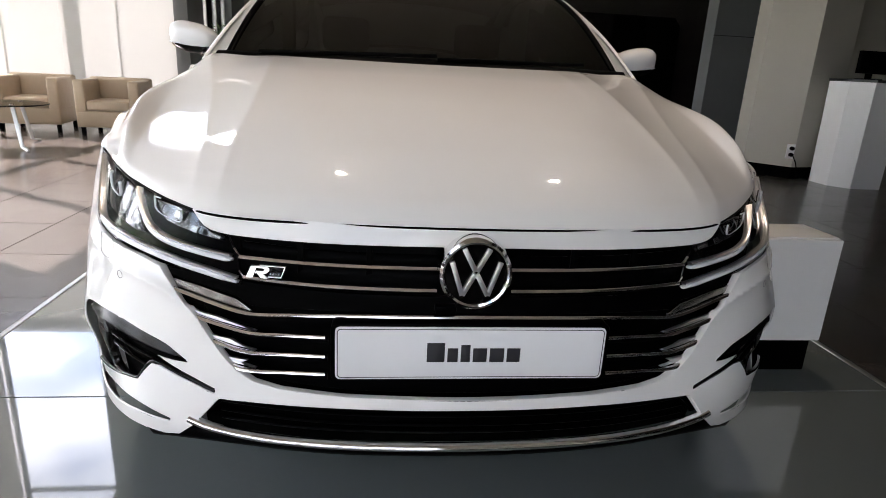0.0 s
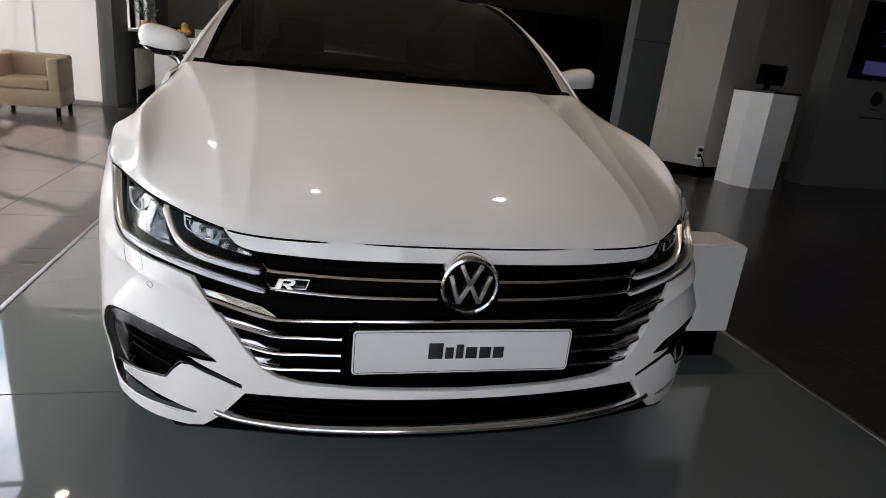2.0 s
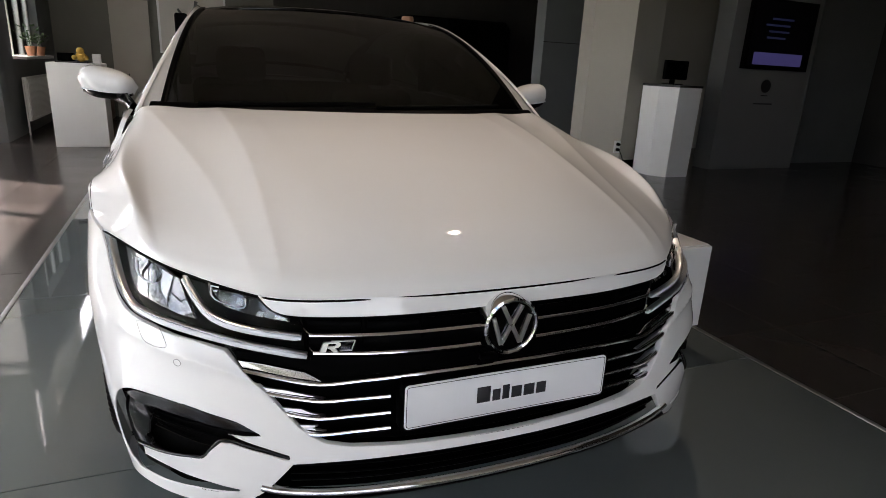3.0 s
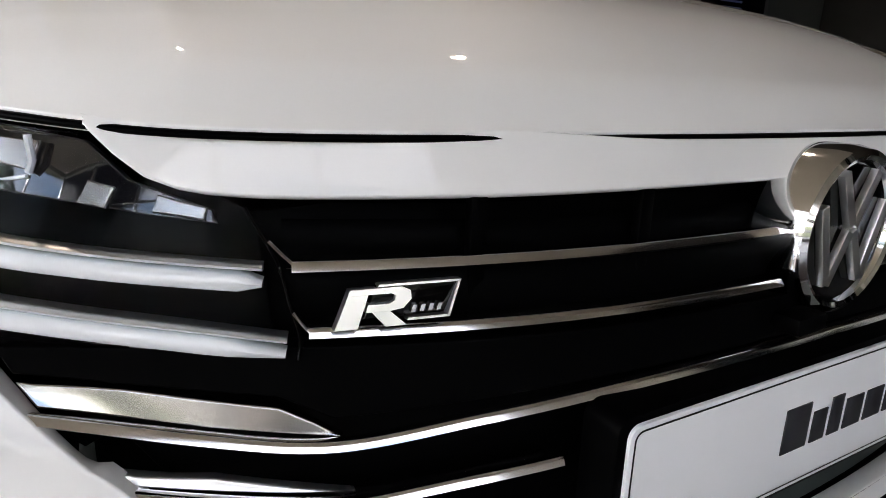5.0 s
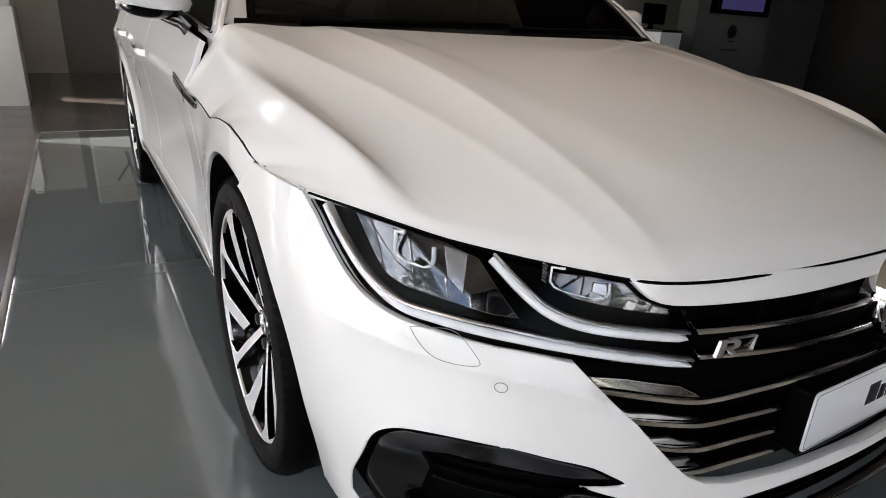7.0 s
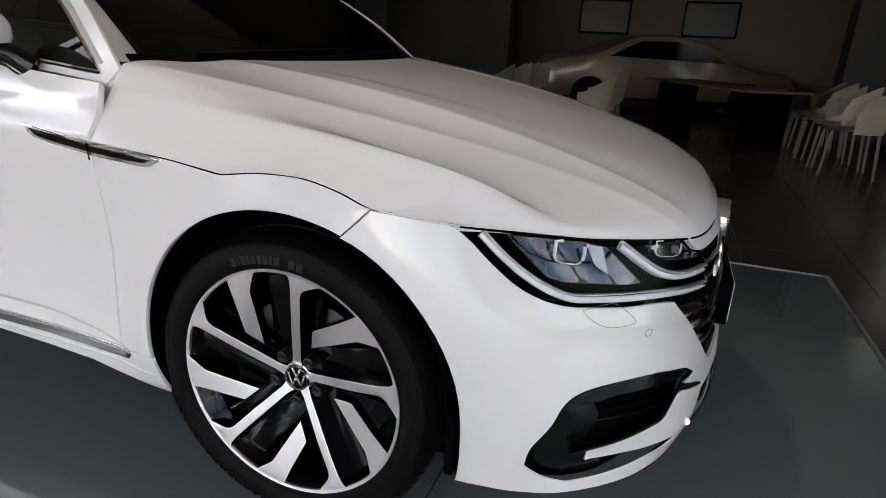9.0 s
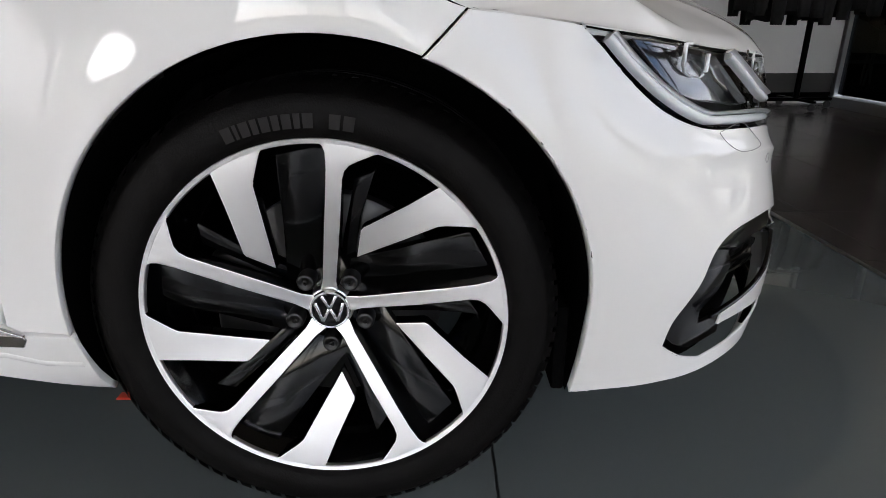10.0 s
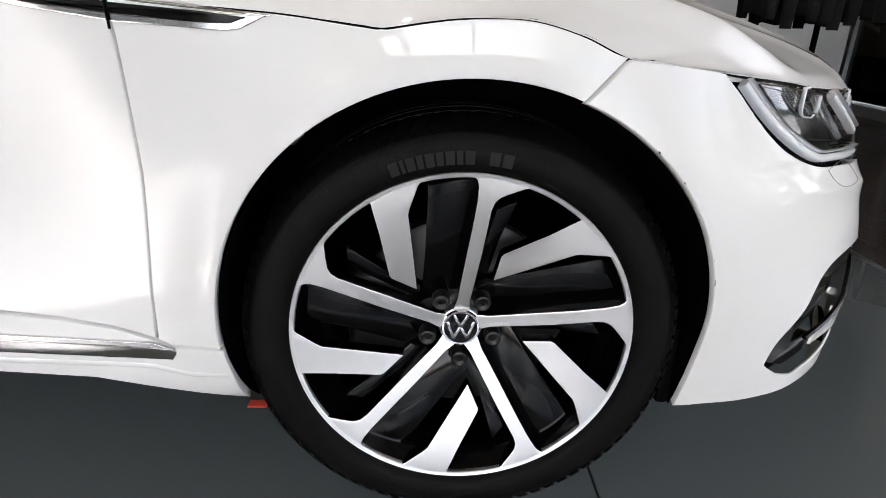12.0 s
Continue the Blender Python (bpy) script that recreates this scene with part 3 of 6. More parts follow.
def headlight(sign):
    f = (lambda q: q) if sign > 0 else neg
    body = panel("headlight", S_front, f(lamp_outline), [], DARK, car, .06, .01, "clear lens headlight with two projectors and white light guides", flip=1, back=.045, depth=.012)
    lens = panel("lens", S_front, f(lamp_outline), [], LENS, body, .06, .008, flip=1, depth=.006, back=.002)
    lens.visible_shadow = False
    k = sign
    # lower and upper light guides with their chrome edge
    lo = curve_through(sx([(.452, .575), (.519, .587), (.624, .606), (.698, .6165), (.760, .622), (.790, .626), (.809, .641), (.824, .667), (.835, .702), (.843, .739)]), 60)
    up = curve_through(sx([(.462, .617), (.553, .628), (.611, .639), (.643, .654), (.664, .678), (.680, .703), (.684, .709)]), 50)
    for g, w in ((lo, .013), (up, .0125)):
        tp = np.interp(np.linspace(0, 1, len(g)), [0, .04, .9, 1], [.35, 1, 1, .9])
        L = np.linalg.norm(S_front(g[:, 0] + .01, g[:, 1]) - S_front(g[:, 0] - .01, g[:, 1]), axis=1) / .02
        ts, tz = np.gradient(g[:, 0]) * L, np.gradient(g[:, 1])
        nn = np.hypot(ts, tz)

        def beside(d, g=g, L=L, ts=ts, tz=tz, nn=nn):
            return g[:, 0] - d * tz / nn / L, g[:, 1] + d * ts / nn
        gs, gz = beside(-.008)
        strip_on("light_guide", S_front, gs * k, gz, w, .010, LIGHTGUIDE, body, lift=-.010, flip=1, taper=tp)
        gs, gz = beside(.002)
        strip_on("chrome_edge", S_front, gs * k, gz, .0045, .010, SILVER, body, lift=-.006, flip=1)
    # projector modules: dark glass block between bright brackets
    for cx, cz, w, h, dep, big in ((.768, .697, .031, .021, .016, True), (.602, .683, .040, .016, .016, False)):
        s0 = s_at(cz, x=cx)
        c = Vector(S_front(np.array([s0 * k]), np.array([cz]))[0])
        a = S_front(np.array([s0 + .05]), np.array([cz]))[0] - S_front(np.array([s0 - .05]), np.array([cz]))[0]
        a = Vector((a[0] * k, a[1], a[2])).normalized()
        nrm = a.cross(Vector((0, 0, 1)))
        nrm = -nrm if nrm.y > 0 else nrm
        upv = (Vector((0, 0, 1)) - a * a.z).normalized()
        c = c - nrm * dep

        def at3(p, q, d, c=c, a=a, nrm=nrm, upv=upv):
            return c + a * p + upv * (q + p * .18) - nrm * d
        zone = [(.822, .735), (.813, .680), (.806, .658), (.79, .648), (.74, .640), (.70, .633), (.674, .632), (.688, .662), (.702, .704), (.735, .719), (.78, .728)] if big else [(.640, .699), (.628, .682), (.613, .667), (.583, .660), (.545, .654), (.518, .648), (.484, .643), (.486, .652), (.505, .660), (.526, .669), (.545, .690), (.585, .697)]
        panel("projector", S_front, sx(zone) if k > 0 else neg(sx(zone)), [], MIRRORGLASS, body, .04, .008, "dark glass projector block", flip=1, back=.016 if big else .013, depth=.012, gap=0)
        th = .0036 if big else .0020
        part("light_bracket", bm_tube([at3(w * .55, h * 1.05, -.008), at3(w * 1.0, h * .92, -.008), at3(w * 1.02, -h * .4, -.008), at3(w * .85, -h * .85, -.008), at3(w * .45, -h * 1.05, -.008), at3(-w * .5, -h * 1.02, -.008), at3(-w * .86, -h * .72, -.008)], [th, th, th, th * .8, th * .5, th * .5, th * .6], 8), LIGHTGUIDE, body)
        part("light_bracket", bm_tube([at3(-w * .92, -h * .55, -.009), at3(-w * 1.0, -h * .1, -.009), at3(-w * .98, h * .75, -.009)], th, 8), LIGHTGUIDE, body)
        if not big:
            for fp in ([(.512, .660), (.488, .653), (.490, .645), (.516, .650)], [(.545, .668), (.532, .664), (.538, .652), (.552, .655)], [(.585, .690), (.566, .688), (.572, .672), (.590, .676)]):
                q = sx(fp)
                panel("reflector", S_front, q if k > 0 else neg(q), [], REFLECTOR, body, .03, .006, flip=1, back=.009, depth=.006, gap=0)
        else:
            for fp in ([(.735, .714), (.712, .707), (.729, .655), (.741, .674)],):
                q = sx(fp)
                panel("reflector", S_front, q if k > 0 else neg(q), [], REFLECTOR, body, .03, .006, flip=1, back=.011, depth=.006, gap=0)
        for i in range(6):
            z0 = (-.75 + i * .30) * h
            part("fin", bm_tube([at3(w * 1.14, z0, .0), at3(w * 1.30, z0 + .003, .0)], .0017, 6), REFLECTOR, body)
    return body


for sg in (-1, 1):
    headlight(sg)

# ---------- grille ----------
grille_outline_half = [(s, z - .006) for s, z in grille_side] + sx([(.605, .572), (.50, .578), (.47, .585), (.47, .655), (.42, .662), (.30, .660), (0, .662)])
gpoly = grille_outline_half + neg(grille_outline_half[::-1])[1:-1]
grille = panel("grille", S_front, gpoly, [], BLACK, car, .06, .02, "gloss black grille with chrome bars", flip=1, back=.050, depth=.003)


def bar(pts, width, height, lift, material=BARMETAL, taper=None, n=60, name="chrome_bar", sides=(-1, 1), parent=None):
    c = curve_through(sx(pts), n)
    for k in sides:
        strip_on(name, S_front, c[:, 0] * k, c[:, 1], width, height, material, parent or grille, lift=lift, flip=1, taper=taper, tilt=material is BARMETAL)


# two upper bars from the badge to the lamps
bar([(.072, .617), (.20, .617), (.34, .6175), (.447, .618)], .0066, .007, -.008)
bar([(.072, .577), (.20, .577), (.34, .578), (.440, .579)], .0066, .007, -.008)
bar([(.442, .6155), (.450, .6235), (.458, .633)], .0020, .004, -.008, n=12)
bar([(.4375, .577), (.443, .5835), (.448, .591)], .0020, .004, -.008, n=12)
# black blades that carry them
bar([(.0, .632), (.25, .632), (.452, .634)], .022, .004, -.034, BLACK, name="grille_blade")
bar([(.0, .597), (.25, .597), (.452, .598)], .030, .004, -.026, BLACK, name="grille_blade")
# black band over the plate
band = sx([(0, .566), (.25, .566), (.45, .570), (.605, .577), (.594, .560), (.46, .538), (.43, .522), (.25, .527), (0, .530)])
panel("grille_band", S_front, band + neg(band[::-1])[1:-1], [], BLACK, grille, .06, .012, flip=1, back=.012, depth=.02)
# lower bars with bright facets towards their outer ends
def facet(pts, back, material=SOFTCHROME):
    q = sx(pts)
    for k in (-1, 1):
        panel("chrome_facet", S_front, q if k > 0 else neg(q), [], material, grille, .04, .01, flip=1, depth=.010, back=back, gap=0)


bar([(.0, .527), (.20, .524), (.34, .517), (.43, .510), (.50, .520), (.584, .540)], .0066, .007, -.008)
facet([(.425, .512), (.50, .524), (.582, .544), (.592, .557), (.54, .549), (.46, .533), (.44, .522)], .012)
for z0, x1, dz in ((.477, .550, .018), (.4385, .521, .016), (.4025, .487, .013)):
    bar([(.282, z0), (.36, z0 - .002), (.425, z0 - .005), (.46, z0 - .001), (x1 - .008, z0 + dz * .75)], .0064, .007, -.010)
    facet([(.42, z0 - .002), (.46, z0 + .003), (x1 - .008, z0 + dz * .9), (x1 - .003, z0 + dz * 1.25), (x1 - .05, z0 + dz * .95), (.45, z0 + .005)], .014, SILVER)
    bar([(.282, z0 - .014), (.40, z0 - .016), (x1 - .02, z0 - .004)], .014, .003, -.034, BLACK, name="grille_blade")
for x0 in (.20, .33):
    for k in (-1, 1):
        q = S_front(np.array([k * s_at(.60, x=x0)]), np.array([.60]))[0]
        part("grille_rib", bm_box((q[0] - .006, q[1] + .022, .575), (q[0] + .006, q[1] + .03, .655), .001), BLACK, grille)
    # joints between grille and lamps
for k in (-1, 1):
    c = curve_through(sx([(.469, .652), (.460, .632), (.4535, .616), (.450, .595), (.4455, .575), (.447, .562)]), 30)
    strip_on("joint_trim", S_front, c[:, 0] * k, c[:, 1], .003, .004, GLOSSBLACK, grille, lift=-.012, flip=1)

# ---------- plate and holder ----------
def rounded(hw, z0, z1, r, n=5):
    """A rectangle with round corners, half width hw, as (x, z) points."""
    out = []
    for cx, cz, a0 in ((hw - r, z1 - r, 0), (-hw + r, z1 - r, 90), (-hw + r, z0 + r, 180), (hw - r, z0 + r, 270)):
        out += [(cx + r * math.cos(radians(a0 + 90 * i / n)), cz + r * math.sin(radians(a0 + 90 * i / n))) for i in range(n + 1)]
    return out


holder = part("plate_holder", bm_prism(rounded(.268, .400, .5205, .012), .032, lambda a, b, d: Vector((a, -.001 + d, b)), bev=.002), BLACK, car)
plate = part("number_plate", bm_prism(rounded(.2600, .407, .5145, .010), .004, lambda a, b, d: Vector((a, -.004 + d, b)), bev=.0008), PLATEWHITE, car, "white plate with a thin dark border and dark bars")
o0, o1 = rounded(.2565, .4105, .511, .0075), rounded(.2550, .4120, .5095, .0062)
bmr = bmesh.new()
va, vb0 = [bmr.verts.new((a, -.0043, b)) for a, b in o0], [bmr.verts.new((a, -.0043, b)) for a, b in o1]
for i in range(len(va)):
    bmr.faces.new((va[i - 1], va[i], vb0[i], vb0[i - 1]))
bmesh.ops.solidify(bmr, geom=bmr.faces[:], thickness=.0004)
part("border", bmr, INK, plate, smooth=False)
x = -.088
for w, h in ((.034, .040), (.020, .029), (.018, .036), (.027, .029), (.028, .029), (.026, .029)):
    part("bar", bm_box((x, -.0052, .443), (x + w, -.0036, .443 + h), .0007), INK, plate)
    x += w + .0055

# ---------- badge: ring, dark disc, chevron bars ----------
bc = Vector((0, .026, .612))
badge = part("badge", bm_lathe([(.001, 0), (.056, -.002), (.062, .004), (.064, .05)], 64, "y", centre=bc), GLOSSBLACK, car, "round chrome and black maker's badge")
part("ring", bm_lathe([(.0575, .0), (.060, -.007), (.064, -.009), (.069, -.006), (.0715, .004), (.072, .035)], 72, "y", centre=bc), CHROME, badge)


def stroke(a, b, w, to3, dep=.006):
    a, b = Vector(a), Vector(b)
    d = (b - a).normalized()
    o = Vector((-d.y, d.x)) * w / 2
    return bm_prism([tuple(a + o), tuple(b + o), tuple(b - o), tuple(a - o)], dep, to3, bev=.0012)


def chevrons(parent, material, R, to3):
    """Four chevron pairs of bars inside a ring of radius R."""
    for a, b in (((-.42, .86), (-.02, .10)), ((.42, .86), (.02, .10)), ((-.80, .42), (-.42, -.72)), ((-.42, -.72), (-.03, .02)),
                 ((.80, .42), (.42, -.72)), ((.42, -.72), (.03, .02))):
        a, b = (a[0] * R, a[1] * R), (b[0] * R, b[1] * R)
        part("bar", stroke(a, b, R * .17, to3), material, parent)


chevrons(badge, SILVER, .058, lambda a, b, d: bc + Vector((a, -.008 + d, b)))

# ---------- small shape plate beside the badge ----------
g0 = S_front(np.array([-s_at(.597, x=.397)]), np.array([.597]))[0]
emb = part("emblem", bm_prism([(-.030, -.013), (.045, -.013), (.058, .015), (-.018, .015)], .004,
           lambda a, b, d: Vector((g0[0] + .004 + a * .64, g0[1] - .006 + d - a * .118, g0[2] + .0008 + b * .70)), bev=.001), GLOSSBLACK, grille, "small chrome and black slanted emblem")
for quad in ([(-.058, -.018), (-.038, -.018), (-.0265, .0085), (-.0445, .0085)], [(-.0445, .0087), (-.042, .0135), (.004, .0135), (.012, .010), (.012, .003), (.004, -.004), (-.008, -.0055), (-.030, -.0055), (-.0275, .0005), (-.008, .0005), (-.003, .003), (-.002, .007), (-.006, .0087)],
             [(-.024, -.0057), (-.008, -.0057), (.006, -.018), (-.013, -.018)],
             [(-.018, .0145), (.058, .0145), (.057, .0165), (-.016, .0165)], [(.008, -.0125), (.007, -.0145), (.045, -.0145), (.0445, -.0125)], [(.0445, -.0145), (.047, -.0145), (.060, .0163), (.0575, .0163)]):
    part("chrome_shape", bm_prism(quad, .005, lambda a, b, d: Vector((g0[0] + .004 + a * .64, g0[1] - .009 + d - a * .118 + b * .12, g0[2] + .0008 + b * .70))), EMBLEMSILVER, emb)
for i in range(4):
    part("chrome_shape", bm_prism([(.012 + i * .008, -.009), (.016 + i * .008, -.009), (.018 + i * .008, -.003), (.014 + i * .008, -.003)], .004,
         lambda a, b, d: Vector((g0[0] + .004 + a * .64, g0[1] - .008 + d - a * .118, g0[2] + .0008 + b * .70))), CHROME, emb)
# front camera under the badge
part("front_camera", bm_box((-.075, .006, .537), (-.035, .03, .552), .003), BLACK, car)

# ---------- lower intake, lip, splitter ----------
low_in = sx([(0, .335), (.30, .333), (.485, .327), (.552, .255), (.552, .215), (.30, .205), (0, .205)])
intake = panel("lower_intake", S_front, low_in + neg(low_in[::-1])[1:-1], [], BLACK, car, .08, .02, flip=1, back=.045, depth=.005)
for z in (.315, .292, .270):
    bar([(0, z), (.30, z), (.50, z + .002)], .006, .006, -.03, BLACK, name="mesh_bar", parent=intake)
bar([(0, .252), (.25, .2525), (.42, .256), (.52, .266), (.556, .276)], .015, .012, -.004, CHROME, name="chrome_lip", parent=car)
bar([(0, .232), (.30, .2325), (.45, .235), (.57, .226), (.66, .205)], .030, .012, -.012, BLACK, name="splitter", parent=car)
und = part("undertray", bm_box((-.56, .20, .20), (.56, 1.3, .23), .01), BLACK, car)

# ---------- side vents ----------
for k in (-1, 1):
    f = (lambda q: q) if k > 0 else neg
    vp = [(s, z) for s, z in vent]
    vb = panel("air_vent", S_front, f([(s_at(z, x=x), z) for x, z in ((.858, .196), (.862, .36), (.85, .46), (.765, .465), (.60, .44), (.54, .41), (.485, .36), (.485, .335), (.575, .215), (.75, .194))]), [], DARK, car, .08, .02, "black side air vent with slats", flip=1, back=.055, depth=.002)
    # gloss brow over the opening
    brow = sx([(.836, .430), (.815, .446), (.765, .453), (.70, .450), (.655, .440), (.60, .425), (.556, .401), (.62, .406), (.70, .418), (.77, .424), (.80, .418)])
    panel("brow", S_front, f(brow), [], VENTGLOSS, vb, .05, .012, flip=1, back=.010, depth=.012)
    inner = sx([(.852, .30), (.853, .36), (.846, .41), (.834, .43), (.802, .417), (.792, .38), (.796, .33), (.812, .302), (.806, .281), (.76, .279), (.76, .240), (.81, .236), (.834, .252), (.845, .27)])
    panel("vent_wall", S_front, f(inner), [], VENTGLOSS, vb, .05, .012, flip=1, back=.022, depth=.02)
    for z, a, b in ((.400, .60, .79), (.376, .62, .79), (.350, .65, .79)):
        bar([(a, z - .006), ((a + b) / 2, z), (b, z + .004)], .004, .010, -.040, VENTGLOSS, name="slat", sides=(k,), parent=vb)
    edge_xz = curve_through(sx([(.812, .303), (.76, .315), (.70, .331), (.672, .337), (.655, .361), (.636, .384), (.612, .386), (.545, .366), (.494, .346)]), 50)
    strip_on("edge_trim", S_front, edge_xz[:, 0] * k, edge_xz[:, 1], .007, .006, GLOSSBLACK, vb, lift=-.006, flip=1)

# ---------- sensors and washer caps ----------
for k in (-1, 1):
    for x0, z0 in ((.707, .5425),):
        ringp = [Vector(S_front(np.array([k * s_at(z0 + .0075 * math.sin(t * math.tau / 28), x=x0 + .0070 * math.cos(t * math.tau / 28))]), np.array([z0 + .0075 * math.sin(t * math.tau / 28)]))[0]) for t in range(28)]
        part("parking_sensor", bm_tube(ringp, .0007, 6, closed=True), SEAMGREY, bumper)
    cap = sx([(.787, .597), (.770, .602), (.751, .606), (.740, .602), (.732, .588), (.726, .572), (.732, .567), (.760, .564), (.774, .568), (.783, .582)])
    cc = np.array(cap)
    cc = np.concatenate([cc, cc[:1]])
    cc = curve_through(cc, 60)
    pts = S_front(cc[:, 0] * k, cc[:, 1])
    part("washer_cap", bm_tube([Vector(p) + Vector((k * .0002, -.0003, 0)) for p in pts[:-1]], .0006, 6, closed=True), SEAMGREY, bumper)

# ---------- body side ----------
for k in (-1, 1):
    def S_s(y, z, k=k):
        p = S_side(y, z)
        p[:, 0] *= k
        return p
    fl = k
    e_hood = [S_hood(np.array([.91]), np.array([v]))[0] for v in np.linspace(1, .0, 40)]
    edge = [(p[1], p[2]) for p in e_hood if p[1] > .69]
    lowf = [(1.366, .335), (1.345, .325), (1.265, .325)]
    fender_outline = [(.692, .768)] + edge[::-1][1:] + [(1.342, .78), (1.345, .60), (1.362, .42)] + lowf + arc(ARCH_Y, -5, 111.6, 44)
    fender = panel("fender", S_s, fender_outline, [], PAINT, car, .016, .016, flip=fl, depth=.018)
    d1 = [(1.368, .337), (1.362, .42), (1.345, .60), (1.342, .78), (1.345, .826), (1.335, .90), (1.345, .945), (1.75, .975), (2.40, 1.005), (2.44, .80), (2.44, .40), (2.42, .385), (1.75, .385), (1.596, .381), (1.508, .371), (1.432, .357)]
    panel("front_door", S_s, d1, [], PAINT, car, .025, .02, flip=fl, depth=.015)
    d2 = [(2.44, .40), (2.44, .80), (2.40, 1.005), (3.45, 1.035), (3.52, .96)] + [(3.46, .86), (3.40, .74)] + arc(REAR_Y, 145, 178, 14, .40) + [(3.30, .36)]
    panel("rear_door", S_s, d2, [], PAINT, car, .025, .02, flip=fl, depth=.015)
    sill = [(1.263, .322), (1.345, .322), (1.368, .333), (1.432, .354), (1.508, .368), (1.596, .378), (1.75, .382), (3.31, .382), (3.33, .28), (1.90, .280), (1.627, .269), (1.479, .258), (1.323, .220), (1.245, .205), (1.252, .24), (1.257, .28)]
    panel("sill", S_s, sill, [], PAINT, car, .03, .012, flip=fl, depth=.015)
    q = [(3.32, .30), (3.36, .40)] + arc(REAR_Y, 176, -28, 50) + [(4.3, .22), (4.78, .30), (4.83, .55), (4.80, .80), (4.74, 1.02), (4.2, 1.055), (3.45, 1.045), (3.52, .96), (3.46, .86), (3.40, .74)] + arc(REAR_Y, 145, 178, 14, .40)[:0]
    panel("rear_quarter", S_s, q, [], PAINT, car, .03, .025, flip=fl, depth=.015)
    # chrome strip along the sill
    tr1 = [(1.341, .322), (1.371, .3325), (1.604, .344), (3.25, .350), (3.25, .340), (1.606, .335), (1.374, .324), (1.345, .3215)]
    tr2 = [(1.339, .313), (1.341, .3205), (1.374, .323), (1.606, .334), (3.25, .339), (3.25, .320), (1.612, .312), (1.380, .302), (1.346, .301)]
    panel("sill_trim", S_s, tr1, [], SATIN, car, .04, .008, "satin metal sill trim", flip=fl, depth=.006, back=-.006, gap=0)
    panel("sill_trim", S_s, tr2, [], SOFTCHROME, car, .04, .008, flip=fl, depth=.006, back=-.004, gap=0)
    ys = np.linspace(1.265, 3.25, 70)
    strip_on("sill_ridge", S_s, ys, np.interp(ys, [1.26, 1.327, 1.387, 1.617, 3.25], [.270, .269, .286, .295, .305]), .010, .0025, PAINT, car, lift=-.001, flip=fl)
    # slim chrome ornament on fender and door
    poly = [(1.143, .811), (1.184, .791), (1.205, .7885), (1.335, .7965), (1.45, .812), (1.50, .822), (1.535, .850), (1.44, .842), (1.312, .8265), (1.24, .8205)]
    orn = panel("side_ornament", S_s, poly, [], CHROME, car, .02, .008, "chrome side ornament with a black centre", flip=fl, depth=.008, back=-.004)
    core = [(1.176, .8065), (1.196, .7990), (1.231, .7995), (1.337, .8065), (1.44, .8185), (1.49, .827), (1.51, .8405), (1.44, .834), (1.335, .820), (1.229, .8125)]
    panel("black_inlay", S_s, core, [], GLOSSBLACK, orn, .02, .008, flip=fl, depth=.003, back=-.0062, gap=0)
    strip_on("chrome_line", S_s, np.linspace(1.175, 1.50, 40), np.interp(np.linspace(1.175, 1.50, 40), [1.175, 1.312, 1.50], [.8115, .8225, .8435]), .0022, .0022, CHROME, orn, lift=.0045, flip=fl)
    gq = np.array([1.342] * 8)
    strip_on("joint", S_s, gq, np.linspace(.790, .826, 8), .0035, .0012, BLACK, orn, lift=.0062, flip=fl)
    # wheel arch liners
    for cy in (ARCH_Y, REAR_Y):
        front = cy == ARCH_Y
        prof = [(cy + (ARCH_R - .0035) * math.cos(radians(t)), ARCH_Z + (ARCH_R - .0035) * math.sin(radians(t))) for t in range(-24, 181 if front else 205, 4)]
        if front:
            prof += [(.5125, .33), (.5135, .30), (.516, .26), (.522, .21), (.526, .190)]
        bm = bmesh.new()
        rows = []
        for step in (0, 1):
            row = []
            for yy, zz in prof:
                if front and yy < .76:
                    xo = S_front(np.array([s_at(zz, y=yy)]), np.array([max(zz, .19)]))[0][0]
                else:
                    xo = S_side(np.array([yy]), np.array([max(zz, .2)]))[0][0]
                row.append(bm.verts.new((k * (xo - .007 if step == 0 else .60), yy, zz)))
            rows.append(row)
        rows.append([bm.verts.new((k * .60, cy, ARCH_Z)) for q in prof])
        for A, Bv in zip(rows, rows[1:]):
            for i in range(len(A) - 1):
                bm.faces.new((A[i], A[i + 1], Bv[i + 1], Bv[i]))
        bmesh.ops.remove_doubles(bm, verts=bm.verts[:], dist=1e-5)
        part("arch_liner", bm, DARK, car)
    # door handles
    for y0, z0 in ((2.30, .865), (3.22, .90)):
        p = S_s(np.array([y0]), np.array([z0]))[0]
        hd = part("door_handle", bm_tube([(p[0] + k * .004, y0 - .11, z0 - .006), (p[0] + k * .026, y0 - .08, z0 - .004), (p[0] + k * .030, y0, z0), (p[0] + k * .026, y0 + .08, z0 + .004), (p[0] + k * .004, y0 + .11, z0 + .006)], .013, 10, flat=.7), PAINT, car)
        part("chrome_inlay", bm_tube([(p[0] + k * .036, y0 - .08, z0 + .010), (p[0] + k * .042, y0, z0 + .014), (p[0] + k * .036, y0 + .08, z0 + .018)], .0025, 8), CHROME, hd)

    # ---------- glasshouse side ----------
    def S_green(y, z, k=k):
        y, z = np.asarray(y, float), np.asarray(z, float)
        w = np.clip((z - .98) / .42, -.2, 1.1)
        xx = .820 - .193 * w - .05 * w * w - .10 * np.clip((y - 3.2) / 1.2, 0, 1) ** 1.5
        return np.stack([k * xx, y, z], 1)
